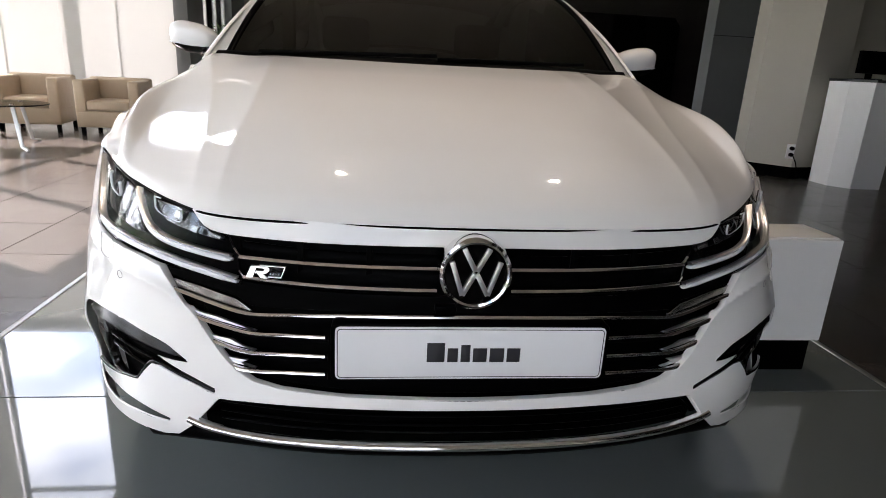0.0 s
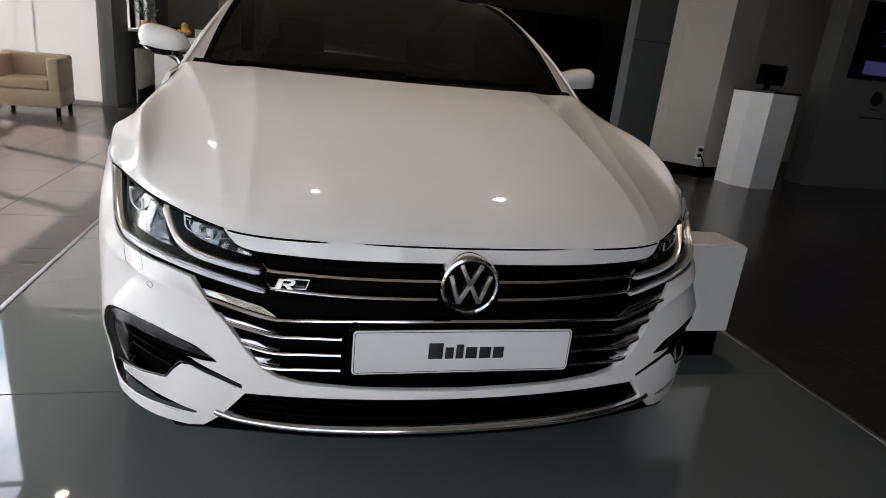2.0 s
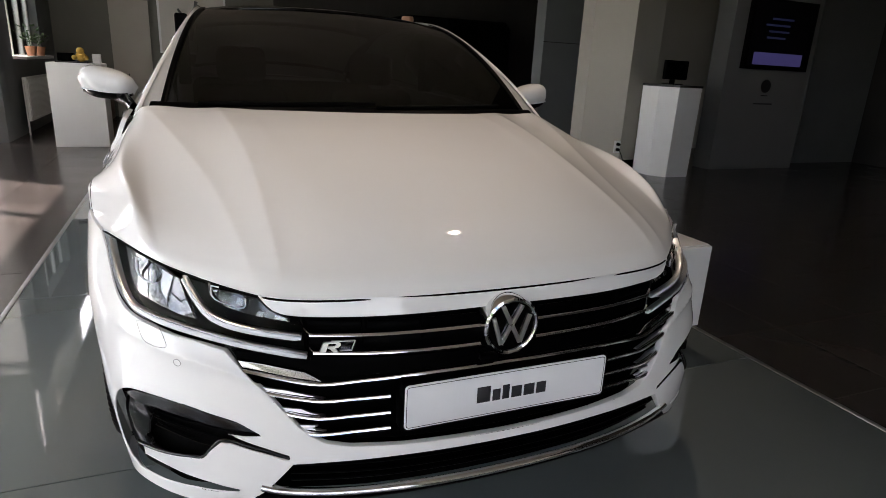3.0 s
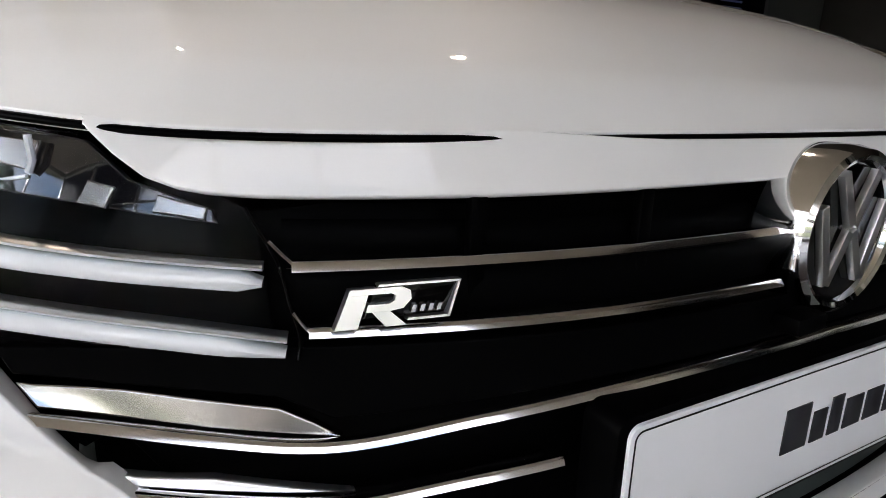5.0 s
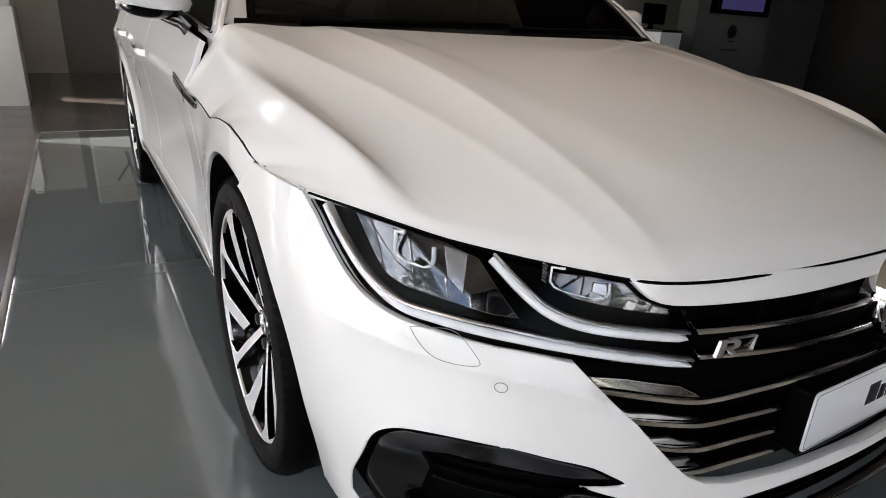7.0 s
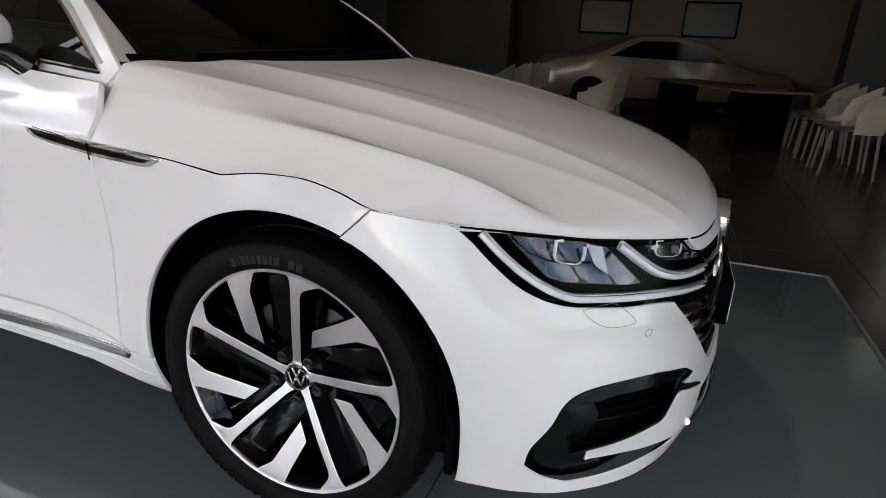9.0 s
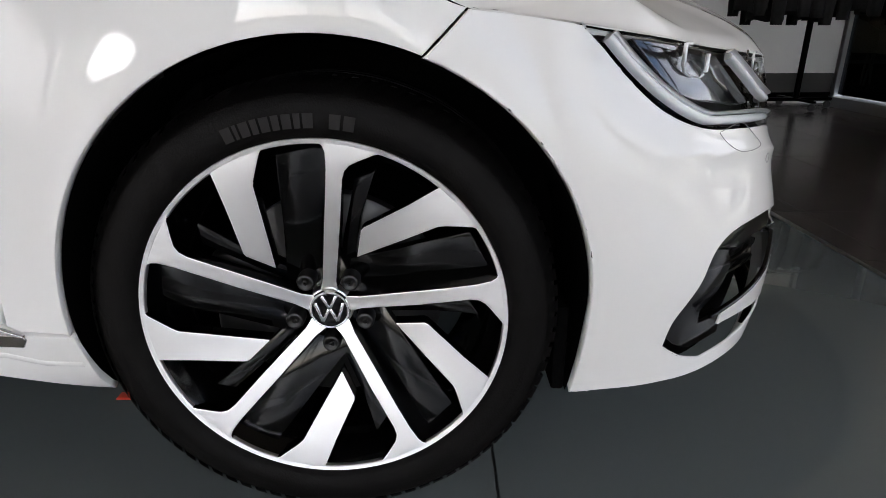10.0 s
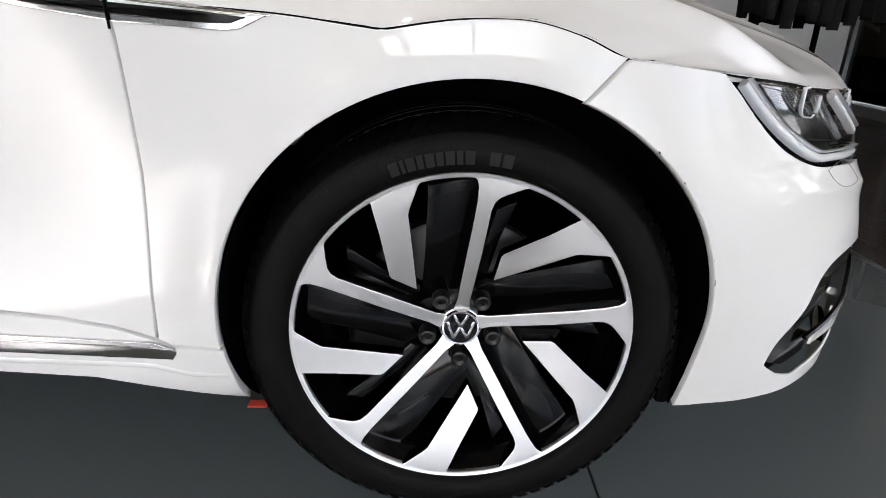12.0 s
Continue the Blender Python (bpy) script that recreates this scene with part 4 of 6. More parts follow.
    roofline = [(1.335, .972), (1.50, 1.115), (1.70, 1.235), (1.90, 1.325), (2.10, 1.378), (2.45, 1.405), (2.85, 1.395), (3.30, 1.335), (3.75, 1.235), (4.20, 1.11), (4.32, 1.05)]
    rl = curve_through(roofline, 60).tolist()
    win = curve_through([(1.385, .960), (1.46, 1.025), (1.58, 1.120), (1.74, 1.205), (1.93, 1.285), (2.12, 1.330), (2.45, 1.353), (2.85, 1.343), (3.25, 1.285), (3.62, 1.185), (3.80, 1.10), (3.78, 1.065)], 50).tolist()
    winpoly = win + [(3.0, 1.040), (2.2, 1.015), (1.70, .988)]
    house = panel("door_frames", S_green, rl + [(3.5, 1.02), (2.4, .995), (1.70, .968), (1.36, .940)], [winpoly], PAINT, car, .03, .02, flip=fl, depth=.012, gap=0)
    panel("side_window", S_green, winpoly, [], WINDSCREEN, car, .05, .03, "dark tinted side glass", flip=fl, depth=.004, back=.008)
    wl = np.array(winpoly + winpoly[:1])
    pts = S_green(wl[:, 0], wl[:, 1])
    part("window_trim", bm_tube([Vector(p) for p in pts[:-1]], .0055, 6, closed=True), CHROME, house)
    part("centre_pillar", bm_box((k * .66 - .03, 2.36, 1.02), (k * .66 + .03, 2.46, 1.36), .01), DARK, car)

    # ---------- mirror ----------
    bm = bmesh.new()
    rings = []
    for i in range(13):
        t = -1 + 2 * i / 12
        r = (1 - abs(t) ** 2.6) ** .5 if abs(t) < 1 else .02
        ring = []
        for j in range(28):
            a = j * math.tau / 28
            ca, sa = math.cos(a), math.sin(a)
            e = .72
            yy, zz = math.copysign(abs(ca) ** e, ca), math.copysign(abs(sa) ** e, sa)
            xx = .935 + .105 * t
            zc = 1.045 + .012 * t
            ring.append(bm.verts.new((k * xx, 1.665 + (.075 if yy < 0 else .045) * yy * max(r, .05) + .012 * t, zc + (.060 + .008 * t) * zz * max(r, .05))))
        rings.append(ring)
    for A, Bv in zip(rings, rings[1:]):
        for j in range(28):
            f = bm.faces.new((A[j], A[(j + 1) % 28], Bv[(j + 1) % 28], Bv[j]))
            f.material_index = 1 if sum(v.co.z for v in f.verts) / 4 < 1.018 + .012 * (abs(f.verts[0].co.x) - .945) / .115 else 0
    bm.faces.new(rings[0][::-1])
    bm.faces.new(rings[-1])
    bmesh.ops.recalc_face_normals(bm, faces=bm.faces[:])
    bm.normal_update()
    mir = part("wing_mirror", bm, [PAINT, GLOSSBLACK], car, "white wing mirror with black lower half")
    part("mirror_glass", bm_box((k * .945 - .085, 1.700, 1.005), (k * .945 + .085, 1.712, 1.085), .01), CHROME, mir)
    part("arm", bm_tube([(k * .85, 1.56, .955), (k * .87, 1.60, .985), (k * .92, 1.655, 1.005)], [.032, .027, .022], 12, flat=.5), GLOSSBLACK, mir)
    part("indicator", bm_tube([(k * 1.028, 1.640, 1.026), (k * 1.00, 1.610, 1.023), (k * .96, 1.598, 1.019), (k * .91, 1.600, 1.016)], .003, 8), LIGHTGUIDE, mir)


# ---------- windscreen, roof, tail ----------
def S_screen(x, w):
    x, w = np.asarray(x, float), np.asarray(w, float)
    half = .79 - .19 * w
    q = x / .79
    y = 1.215 + .135 * q * q + (.86 - .10 * q * q) * w
    z = .985 + (.425 - .032 * q * q) * w + (.05 + .25 * q * q) * w * (1 - w) - .012 * q * q
    return np.stack([q * half, y, z], 1)


scr = panel("windscreen", S_screen, [(-.747, 0), (.747, 0), (.747, .97), (-.747, .97)], [], WINDSCREEN, car, .05, .05, "dark tinted windscreen", flip=1, depth=.005)
for k in (-1, 1):
    ws = np.linspace(0, 1.0, 30)
    strip_on("screen_trim", S_screen, np.full(30, .738 * k), ws, .022, .004, BLACK, car, lift=.003, flip=1)
    # painted pillar that turns from the glass edge round to the side
    inner = S_screen(np.full(30, .747 * k), ws)
    bm = bmesh.new()
    rows = []
    for i, (ix, iy, iz) in enumerate(inner):
        w = np.clip((iz - .98) / .42, -.2, 1.1)
        ox = k * (.822 - .193 * w - .05 * w * w)
        oy, oz = iy + .055, iz + .004
        rows.append([bm.verts.new(q) for q in ((ix, iy + .004, iz + .002), (ix + (ox - ix) * .45, iy + .014, iz + .010), (ix + (ox - ix) * .82, iy + .032, iz + .010), (ox, oy, oz))])
    for A, B in zip(rows, rows[1:]):
        for j in range(3):
            bm.faces.new((A[j], A[j + 1], B[j + 1], B[j]) if k > 0 else (A[j + 1], A[j], B[j], B[j + 1]))
    bmesh.ops.solidify(bm, geom=bm.faces[:], thickness=.003)
    bm.normal_update()
    part("front_pillar", bm, PAINT, car, angle=60)
xs = np.linspace(-.78, .78, 40)
strip_on("cowl", S_screen, xs, np.full(40, .012), .05, .010, BLACK, car, lift=0, flip=1)
for x0, x1 in ((-.62, .02), (.02, .60)):
    a = S_screen(np.linspace(x0, x1, 12), np.linspace(.02, .045, 12))
    wip = part("wiper", bm_tube([Vector(p) + Vector((0, -.012, .012)) for p in a], .007, 6), BLACK, car)


def S_roof(x, y):
    x, y = np.asarray(x, float), np.asarray(y, float)
    zc = weights([1.9, 2.1, 2.5, 2.9, 3.4, 3.9, 4.35, 4.8], y) @ np.array([1.375, 1.412, 1.440, 1.432, 1.37, 1.255, 1.115, 1.03])
    hw = weights([1.9, 2.1, 2.5, 2.9, 3.4, 3.9, 4.35, 4.8], y) @ np.array([.60, .60, .585, .58, .57, .565, .60, .66])
    q = x / .6
    return np.stack([q * hw, y, zc - .040 * q * q - .012 * q**4], 1)


panel("roof", S_roof, [(-.61, 2.07), (-.3, 2.045), (0, 2.035), (.3, 2.045), (.61, 2.07), (.61, 3.3), (-.61, 3.3)], [], GLOSSBLACK, car, .05, .05, "black panoramic roof", flip=1)
panel("rear_window", S_roof, [(-.61, 3.3), (.61, 3.3), (.61, 4.3), (-.61, 4.3)], [], WINDSCREEN, car, .06, .06, flip=1)
panel("tailgate", S_roof, [(-.64, 4.3), (.64, 4.3), (.66, 4.8), (-.66, 4.8)], [], PAINT, car, .06, .06, flip=1)
part("rear_bumper", bm_box((-.74, 4.66, .25), (.74, 4.86, 1.01), .07, 4), PAINT, car)
# cabin, seats and dashboard, dark behind the glass
part("cabin_floor", bm_box((-.74, 1.25, .20), (.74, 4.7, .30), .01), DARK, car)
part("dashboard", bm_box((-.70, 1.34, .70), (.70, 1.90, .955), .05, 3), BLACK, car)
for xx in (-.37, .37):
    st = part("front_seat", bm_box((xx - .24, 2.45, .40), (xx + .24, 2.62, 1.02), .06, 3), BLACK, car)
    part("headrest", bm_box((xx - .13, 2.52, 1.04), (xx + .13, 2.62, 1.22), .04, 3), BLACK, st)
part("rear_seat", bm_box((-.62, 3.40, .40), (.62, 3.60, 1.02), .06, 3), BLACK, car)
for k in (-1, 1):
    part("pillar_base", bm_box((k * .735, 1.345, .86), (k * .835, 1.45, .962), .02, 3), PAINT, car)
part("firewall", bm_box((-.70, 1.10, .24), (.70, 1.16, .90), .005), DARK, car)
part("engine_cover", bm_box((-.56, .22, .24), (.56, 1.08, .66), .02), DARK, car)


# ---------- wheels ----------
def wheel(parent, m):
    """A five-spoke two-tone wheel; its outer face looks towards -x."""
    R = .265

    def face(dd):
        def f(a, b, d):
            r = min(1.0, math.hypot(a, b))
            return Vector((dd + .050 * (1 - r) ** 1.3 + d, -a * R, b * R))
        return f
    rimbm = bm_lathe([(.2580, .010), (.2586, .002), (.2598, .0006), (.2655, -.0005), (.267, .002), (.265, .010)], 120, "x")
    w = part("wheel", rimbm, MACHINED, parent, "two-tone alloy wheel with low-profile tyre")
    w.matrix_basis = m
    part("rim_well", bm_lathe([(.264, .006), (.2582, .008), (.254, .016), (.246, .032), (.232, .055), (.224, .14), (.224, .20)], 96, "x"), GLOSSBLACK, w)
    main = [(-.05, .10), (-.037, .149), (-.024, .191), (.02, .512), (.045, .68), (.066, .844), (.069, .930), (.060, .962), (.035, .986), (.15, .980), (.26, .955), (.37, .919), (.319, .912), (.24, .882), (.19, .860), (.162, .832), (.146, .787), (.127, .65), (.108, .517), (.052, .177), (.055, .10)]
    blade = [(-.512, .838), (-.469, .65), (-.42, .379), (-.408, .36), (-.262, .276), (-.274, .41), (-.287, .557), (-.307, .762), (-.298, .80), (-.252, .930), (-.236, .950), (-.200, .970), (-.35, .925)]
    web = [(-.24, .16), (-.215, .50), (-.20, .90), (.08, .955), (.02, .50), (-.03, .16)]
    web2 = [(.05, .16), (.10, .42), (.19, .76), (.30, .80), (.21, .55), (.13, .20)]

    def turn(p, deg):
        c, s = math.cos(radians(deg)), math.sin(radians(deg))
        return [(a * c - b * s, a * s + b * c) for a, b in p]
    def two_tone(bm):
        for f in bm.faces:
            f.material_index = 0 if f.normal.x < -.6 else 1
        return bm

    def dish(ob):
        """Shade the machined faces as one smooth dish."""
        me = ob.data
        out = []
        for f in me.polygons:
            for li in f.loop_indices:
                if f.material_index == 0 and f.normal.x < -.93:
                    co = me.vertices[me.loops[li].vertex_index].co
                    r = min(.999, max(.02, math.hypot(co.y, co.z) / R))
                    slope = -.050 * 1.3 * (1 - r) ** .3 / R
                    rad = Vector((0, co.y, co.z)).normalized()
                    out.append((Vector((-1, 0, 0)) + rad * slope).normalized())
                else:
                    out.append(f.normal.copy())
        me.shade_smooth()
        me.normals_split_custom_set(out)
    for i in range(5):
        dish(part("spoke", two_tone(bm_prism(turn(main, 72 * i + .6), .028, face(.0005), bev=.0014)), [MACHINED, GLOSSBLACK], w, smooth=False))
        dish(part("blade", two_tone(bm_prism(turn(blade, 72 * i + .6), .024, face(.0005), bev=.0014)), [MACHINED, GLOSSBLACK], w, smooth=False))
        part("black_web", bm_prism(turn(web, 72 * i + .6), .02, face(.026), bev=.001), GLOSSBLACK, w)
        part("black_web", bm_prism(turn(web2, 72 * i + .6), .03, face(.032), bev=.001), GLOSSBLACK, w)
        a = radians(125.5 + 72 * i)
        cy, cz = -math.cos(a) * .0560, math.sin(a) * .0560
        part("wheel_bolt", bm_lathe([(.001, .0335), (.0035, .0335), (.0045, .0355), (.0100, .0335), (.0125, .0345), (.0140, .040), (.0140, .075)], 24, "x", centre=(0, cy, cz)), BOLTCAP, w)
    part("hub", bm_lathe([(.001, .043), (.0310, .043), (.0335, .0445), (.035, .050), (.036, .066)], 48, "x"), MACHINED, w)
    part("hub_well", bm_lathe([(.034, .058), (.060, .062), (.085, .068), (.085, .085)], 48, "x"), GLOSSBLACK, w)
    cap = part("centre_cap", bm_lathe([(.001, .0395), (.0275, .0395), (.0295, .041), (.030, .046)], 40, "x"), GLOSSBLACK, w)
    part("cap_ring", bm_lathe([(.0262, .0398), (.0270, .0375), (.0300, .0375), (.0318, .041)], 40, "x"), CHROME, w)
    for a, b in (((-.42, .86), (-.02, .10)), ((.42, .86), (.02, .10)), ((-.80, .42), (-.42, -.72)), ((-.42, -.72), (-.03, .02)), ((.80, .42), (.42, -.72)), ((.42, -.72), (.03, .02))):
        q = .0265
        part("cap_bar", stroke((a[0] * q, a[1] * q), (b[0] * q, b[1] * q), q * .19, lambda p, r, d: Vector((.0375 + d, -p, r)), .003), CHROME, w)
    part("brake_disc", bm_lathe([(.07, .085), (.165, .085), (.170, .088), (.170, .112), (.08, .112)], 64, "x"), DISC, w)
    part("disc_hat", bm_lathe([(.001, .07), (.075, .07), (.08, .09)], 40, "x"), DARKMETAL, w)
    part("brake_caliper", bm_box((.065, .085, -.085), (.13, .185, .085), .02, 3), DISC, w)
    # tyre with grooves, shoulder cuts and raised bars of lettering
    t = bm_lathe([(.265, .004), (.270, -.006), (.279, -.011), (.290, -.0135), (.300, -.0125), (.306, -.0105), (.308, -.0105), (.320, -.006), (.330, .004), (.337, .020), (.340, .040),
                  (.341, .058), (.335, .060), (.335, .067), (.3415, .069), (.342, .10), (.335, .102), (.335, .110), (.342, .112), (.342, .135), (.335, .137), (.335, .145), (.3415, .147), (.341, .18), (.335, .182), (.335, .19), (.340, .192), (.333, .225), (.300, .248), (.262, .24)], 120, "x")
    ty = part("tyre", t, RUBBER, w, "black low-profile rubber tyre")
    bmb = bmesh.new()
    for i in range(84):
        a = i * math.tau / 84
        rows = []
        for r, h in ((.3215, -.0062), (.331, .004), (.3385, .020), (.3418, .045)):
            rr = []
            for da in (-.027, .027):
                aa = a + da + (h + .006) * 1.2
                rr.append(bmb.verts.new((h - .0022, (r + .0028) * math.cos(aa), (r + .0028) * math.sin(aa))))
            rows.append(rr)
        for A, Bv in zip(rows, rows[1:]):
            bmb.faces.new((A[0], A[1], Bv[1], Bv[0]))
    bmesh.ops.solidify(bmb, geom=bmb.faces[:], thickness=.0025)
    tagged(part("tread_block", bmb, RUBBER, w), kind="stuff")
    # a row of raised bars in place of lettering on the sidewall
    a = 112.0
    for wd, gap in ((2.6, .6), (1.0, .6), (2.4, .6), (1.7, .6), (2.4, .6), (1.9, .6), (2.4, .6), (1.7, .6), (2.6, 4.0), (2.8, .8), (2.8, 2)):
        b2 = bmesh.new()
        rows = []
        for r in (.281, .300):
            rows.append([b2.verts.new((-.0150, -r * math.cos(radians(a - wd * j / 4)), r * math.sin(radians(a - wd * j / 4)))) for j in range(5)])
        for j in range(4):
            b2.faces.new((rows[0][j], rows[0][j + 1], rows[1][j + 1], rows[1][j]))
        bmesh.ops.solidify(b2, geom=b2.faces[:], thickness=.002)
        b2.normal_update()
        part("sidewall_bar", b2, RUBBERLINE, w)
        a -= wd + gap
    return w


front_wheel = wheel(car, pose(-.897, .895, .345))


def copy_part(ob, m):
    """A part with its own parts again, at another pose on the same thing."""
    c = ob.copy()
    scene.collection.objects.link(c)
    c.matrix_basis = m
    for ch in ob.children:
        d = ch.copy()
        scene.collection.objects.link(d)
        d.parent = c
    return c


copy_part(front_wheel, pose(.897, .895, .345, 0, 0, 180))
copy_part(front_wheel, pose(-.897, REAR_Y, .345, 40))
copy_part(front_wheel, pose(.897, REAR_Y, .345, 0, 0, 180))
for k in (-1, 1):
    part("air_deflector", bm_box((k * .845, .528, .192), (k * .62, .550, .34), .006), DARK, car)
part("red_tape", bm_box((-.845, 1.222, .1785), (-.825, 1.255, .1815), .001), RED, car)

# ---------- the showroom ----------
FL = -0.04
CEIL = 3.6


def slab(name, lo, hi, material, label, category, kind="structure", bev=.003):
    return tagged(finish(name, bm_box(lo, hi, bev), material, smooth=False), label, category, kind=kind)


fl = slab("floor", (-6.3, -3.5, FL - .2), (14, 15, FL - .006), DARKMETAL, "dark brown tiled showroom floor", "floor", bev=0)
LOFT = 9.6
slab("ceiling", (-6.5, -3.7, CEIL), (2.6, 4.5, CEIL + .2), CEILPAINT, "plain warm beige showroom ceiling", "ceiling", bev=0)
slab("ceiling_back", (-2.6, 4.5, CEIL), (2.6, 15.2, CEIL + .2), CEILPAINT, "plain warm beige showroom ceiling", "ceiling", bev=0)
slab("ceiling_loft", (-6.5, 4.3, LOFT), (-2.4, 15.2, LOFT + .2), CEILPAINT, "high ceiling over the lounge corner", "ceiling", bev=0)
slab("wall_loft_south", (-6.2, 4.3, CEIL + .2), (-2.4, 4.5, LOFT), WHITEPAINT, "white upper wall over the lounge corner", "wall")
slab("wall_loft_east", (-2.6, 4.5, CEIL + .2), (-2.4, 12.2, LOFT), WHITEPAINT, "white upper wall over the lounge corner", "wall")
slab("wall_loft_west", (-6.2, 4.5, CEIL), (-6.02, 8.2, LOFT), WHITEPAINT, "white upper wall over the tall windows", "wall")
# unseen hall ceiling, far darker than the beige one to keep this side dim
SHADECEIL = mat("shade_brown_ceiling_paint", (0.075, 0.06, 0.05), 0.85, var=0.1, scale=2)
slab("ceiling_east", (2.6, -3.7, CEIL), (14.2, 15.2, CEIL + .2), SHADECEIL, "hall ceiling, painted dark brown for its dim light", "ceiling", bev=0)

# platform of four panels with a light metal edge
plat = slab("platform", (-1.475, -.665, FL), (1.575, 5.735, -.012), DARKMETAL, "low glossy grey display platform under the car", "platform", bev=0)
for y0, y1 in ((-.665, .629), (.633, 2.158), (2.162, 3.688), (3.692, 5.735)):
    part("panel", bm_box((-1.475, y0, -.011), (1.575, y1, 0), .0015, 1), PLATFORMMAT, plat, smooth=False)
for lo, hi in (((-1.500, -.69, FL), (-1.476, 5.76, .002)), ((1.576, -.69, FL), (1.600, 5.76, .002)), ((-1.476, -.69, FL), (1.576, -.666, .002)), ((-1.476, 5.736, FL), (1.576, 5.76, .002))):
    part("edge_trim", bm_box(lo, hi, .002), ALU, plat)


def window_wall(name, axis, at, a0, a1, step, thick, label, transoms=(1.02, 2.1), sill=.06, head=3.5, mat_glass=CLEAR, top=CEIL):
    """A glazed wall along x or y: posts, transoms, panes, as one setting piece with parts."""
    def bx(u0, u1, z0, z1, d0, d1):
        return ((u0, at + d0, z0), (u1, at + d1, z1)) if axis == "x" else ((at + d0, u0, z0), (at + d1, u1, z1))
    lo, hi = bx(a0, a1, FL, sill, -thick / 2, thick / 2)
    w = slab(name, lo, hi, ALU, label, "window")
    n = max(1, round((a1 - a0) / step))
    for i in range(n + 1):
        u = a0 + (a1 - a0) * i / n
        part("post", bm_box(*bx(u - .03, u + .03, sill, head, -.05, .05), .004), ALU, w)
    zs = [sill] + list(transoms) + [head]
    for z in transoms:
        part("transom", bm_box(*bx(a0 + .031, a1 - .031, z - .025, z + .025, -.04, .04), .003), ALU, w)
    part("head", bm_box(*bx(a0, a1, head, top, -thick / 2, thick / 2), .003), WHITEPAINT, w)
    for i in range(n):
        u0, u1 = a0 + (a1 - a0) * i / n + .03, a0 + (a1 - a0) * (i + 1) / n - .03
        for z0, z1 in zip(zs, zs[1:]):
            g = part("pane", bm_box(*bx(u0, u1, z0 + .02, z1 - .02, -.006, .006), 0), mat_glass, w, smooth=False)
            g.visible_shadow = False
    return w


window_wall("window_1", "y", -6.1, 4.55, 8.2, 1.2, .16, "tall glazed facade with slim aluminium posts", transoms=(2.25,))
window_wall("window_2", "y", -6.1, -3.4, 4.55, 1.32, .16, "tall glazed facade with slim aluminium posts", transoms=(2.25,))
window_wall("window_3", "x", -3.35, -6.1, .2, 1.26, .16, "tall glazed front facade with slim posts", transoms=(2.25,))
window_wall("window_4", "x", -3.35, 2.62, 4.62, 1.0, .16, "blue tinted glazed door panel", transoms=(2.25,), mat_glass=BLUEGLASS)
window_wall("window_5", "x", 8.28, -6.0, -3.02, 1.49, .16, "backlit window behind white blinds", transoms=(3.3, 6.3), head=9.4, top=LOFT)
# white blinds
for i in range(4):
    x0 = -5.98 + i * .745
    b = thing("panel_blind", "white fabric panel blind, bright with daylight", "blind", "panel blinds behind armchairs")
    part("bottom_bar", bm_box((x0, 8.142 - .012 * (i % 2), .01), (x0 + .755, 8.158 - .012 * (i % 2), .03), .003), ALU, b)
    part("fabric", bm_box((x0, 8.150 - .012 * (i % 2), .03), (x0 + .755, 8.153 - .012 * (i % 2), 3.26), 0), BLIND, b, smooth=False)

# solid walls
slab("wall_outer_wing", (-10.5, 4.58, -.3), (-6.25, 4.85, 5.5), WHITEPAINT, "white outer wall of a building wing", "wall")
slab("wall_south_west", (.2, -3.5, FL), (2.1, -3.2, CEIL), BEIGEPAINT, "plain beige wall", "wall")
slab("wall_pier", (2.1, -3.5, FL), (2.62, -2.85, CEIL), BEIGEPAINT, "beige wall pier with dark base", "wall")
slab("baseboard", (2.085, -2.862, FL), (2.635, -2.84, .10), BLACK, "black baseboard", "baseboard")
slab("floor_bay", (4.62, -5.8, FL - .2), (14, -3.5, FL), FLOORMAT, "dark tiled floor of a bay", "floor", bev=0)
slab("ceiling_bay", (4.42, -5.9, CEIL), (14.2, -3.7, CEIL + .2), SHADECEIL, "plain ceiling of a bay", "ceiling", bev=0)
slab("wall_south", (4.72, -5.8, FL), (7.72, -5.6, CEIL), WHITEPAINT, "plain white wall", "wall")
# glazing added only to let daylight onto the white bay walls
window_wall("window_7", "y", 4.67, -5.8, -3.5, 1.15, .10, "added grey tinted glazing that lets daylight onto the bay walls", transoms=(2.25,), mat_glass=TINTED)
slab("wall_bay_end", (7.72, -5.8, FL), (8.0, -3.42, CEIL), WHITEPAINT, "white wall facing the windows", "wall")
slab("wall_bay_pier", (7.66, -3.42, FL), (8.42, -2.86, CEIL), WHITEPAINT, "white wall pier", "wall")
slab("plinth_base", (4.89, -5.55, FL), (7.62, -2.36, .07), BLACK, "low black plinth along a white wall", "plinth")
slab("trim", (4.876, -5.55, FL), (4.888, -2.36, FL + .02), ALU, "thin metal floor trim", "trim")
slab("wall_corner_upper", (-2.75, 8.2, CEIL), (-2.6, 8.5, LOFT), WHITEPAINT, "white upper wall corner", "wall")
slab("wall_corner", (-3.02, 8.2, FL), (-2.82, 8.5, CEIL), GREYPAINT, "grey wall corner", "wall")
slab("wall_recess", (-3.02, 8.5, FL), (-2.82, 9.0, CEIL), GREYPAINT, "grey recess wall", "wall")
slab("wall_recess_low", (-3.02, 9.0, FL), (-2.82, 10.9, .98), GREYPAINT, "grey wall under a window", "wall")
slab("wall_recess_high", (-3.02, 9.0, 2.5), (-2.82, 10.9, CEIL), GREYPAINT, "grey wall over a window", "wall")
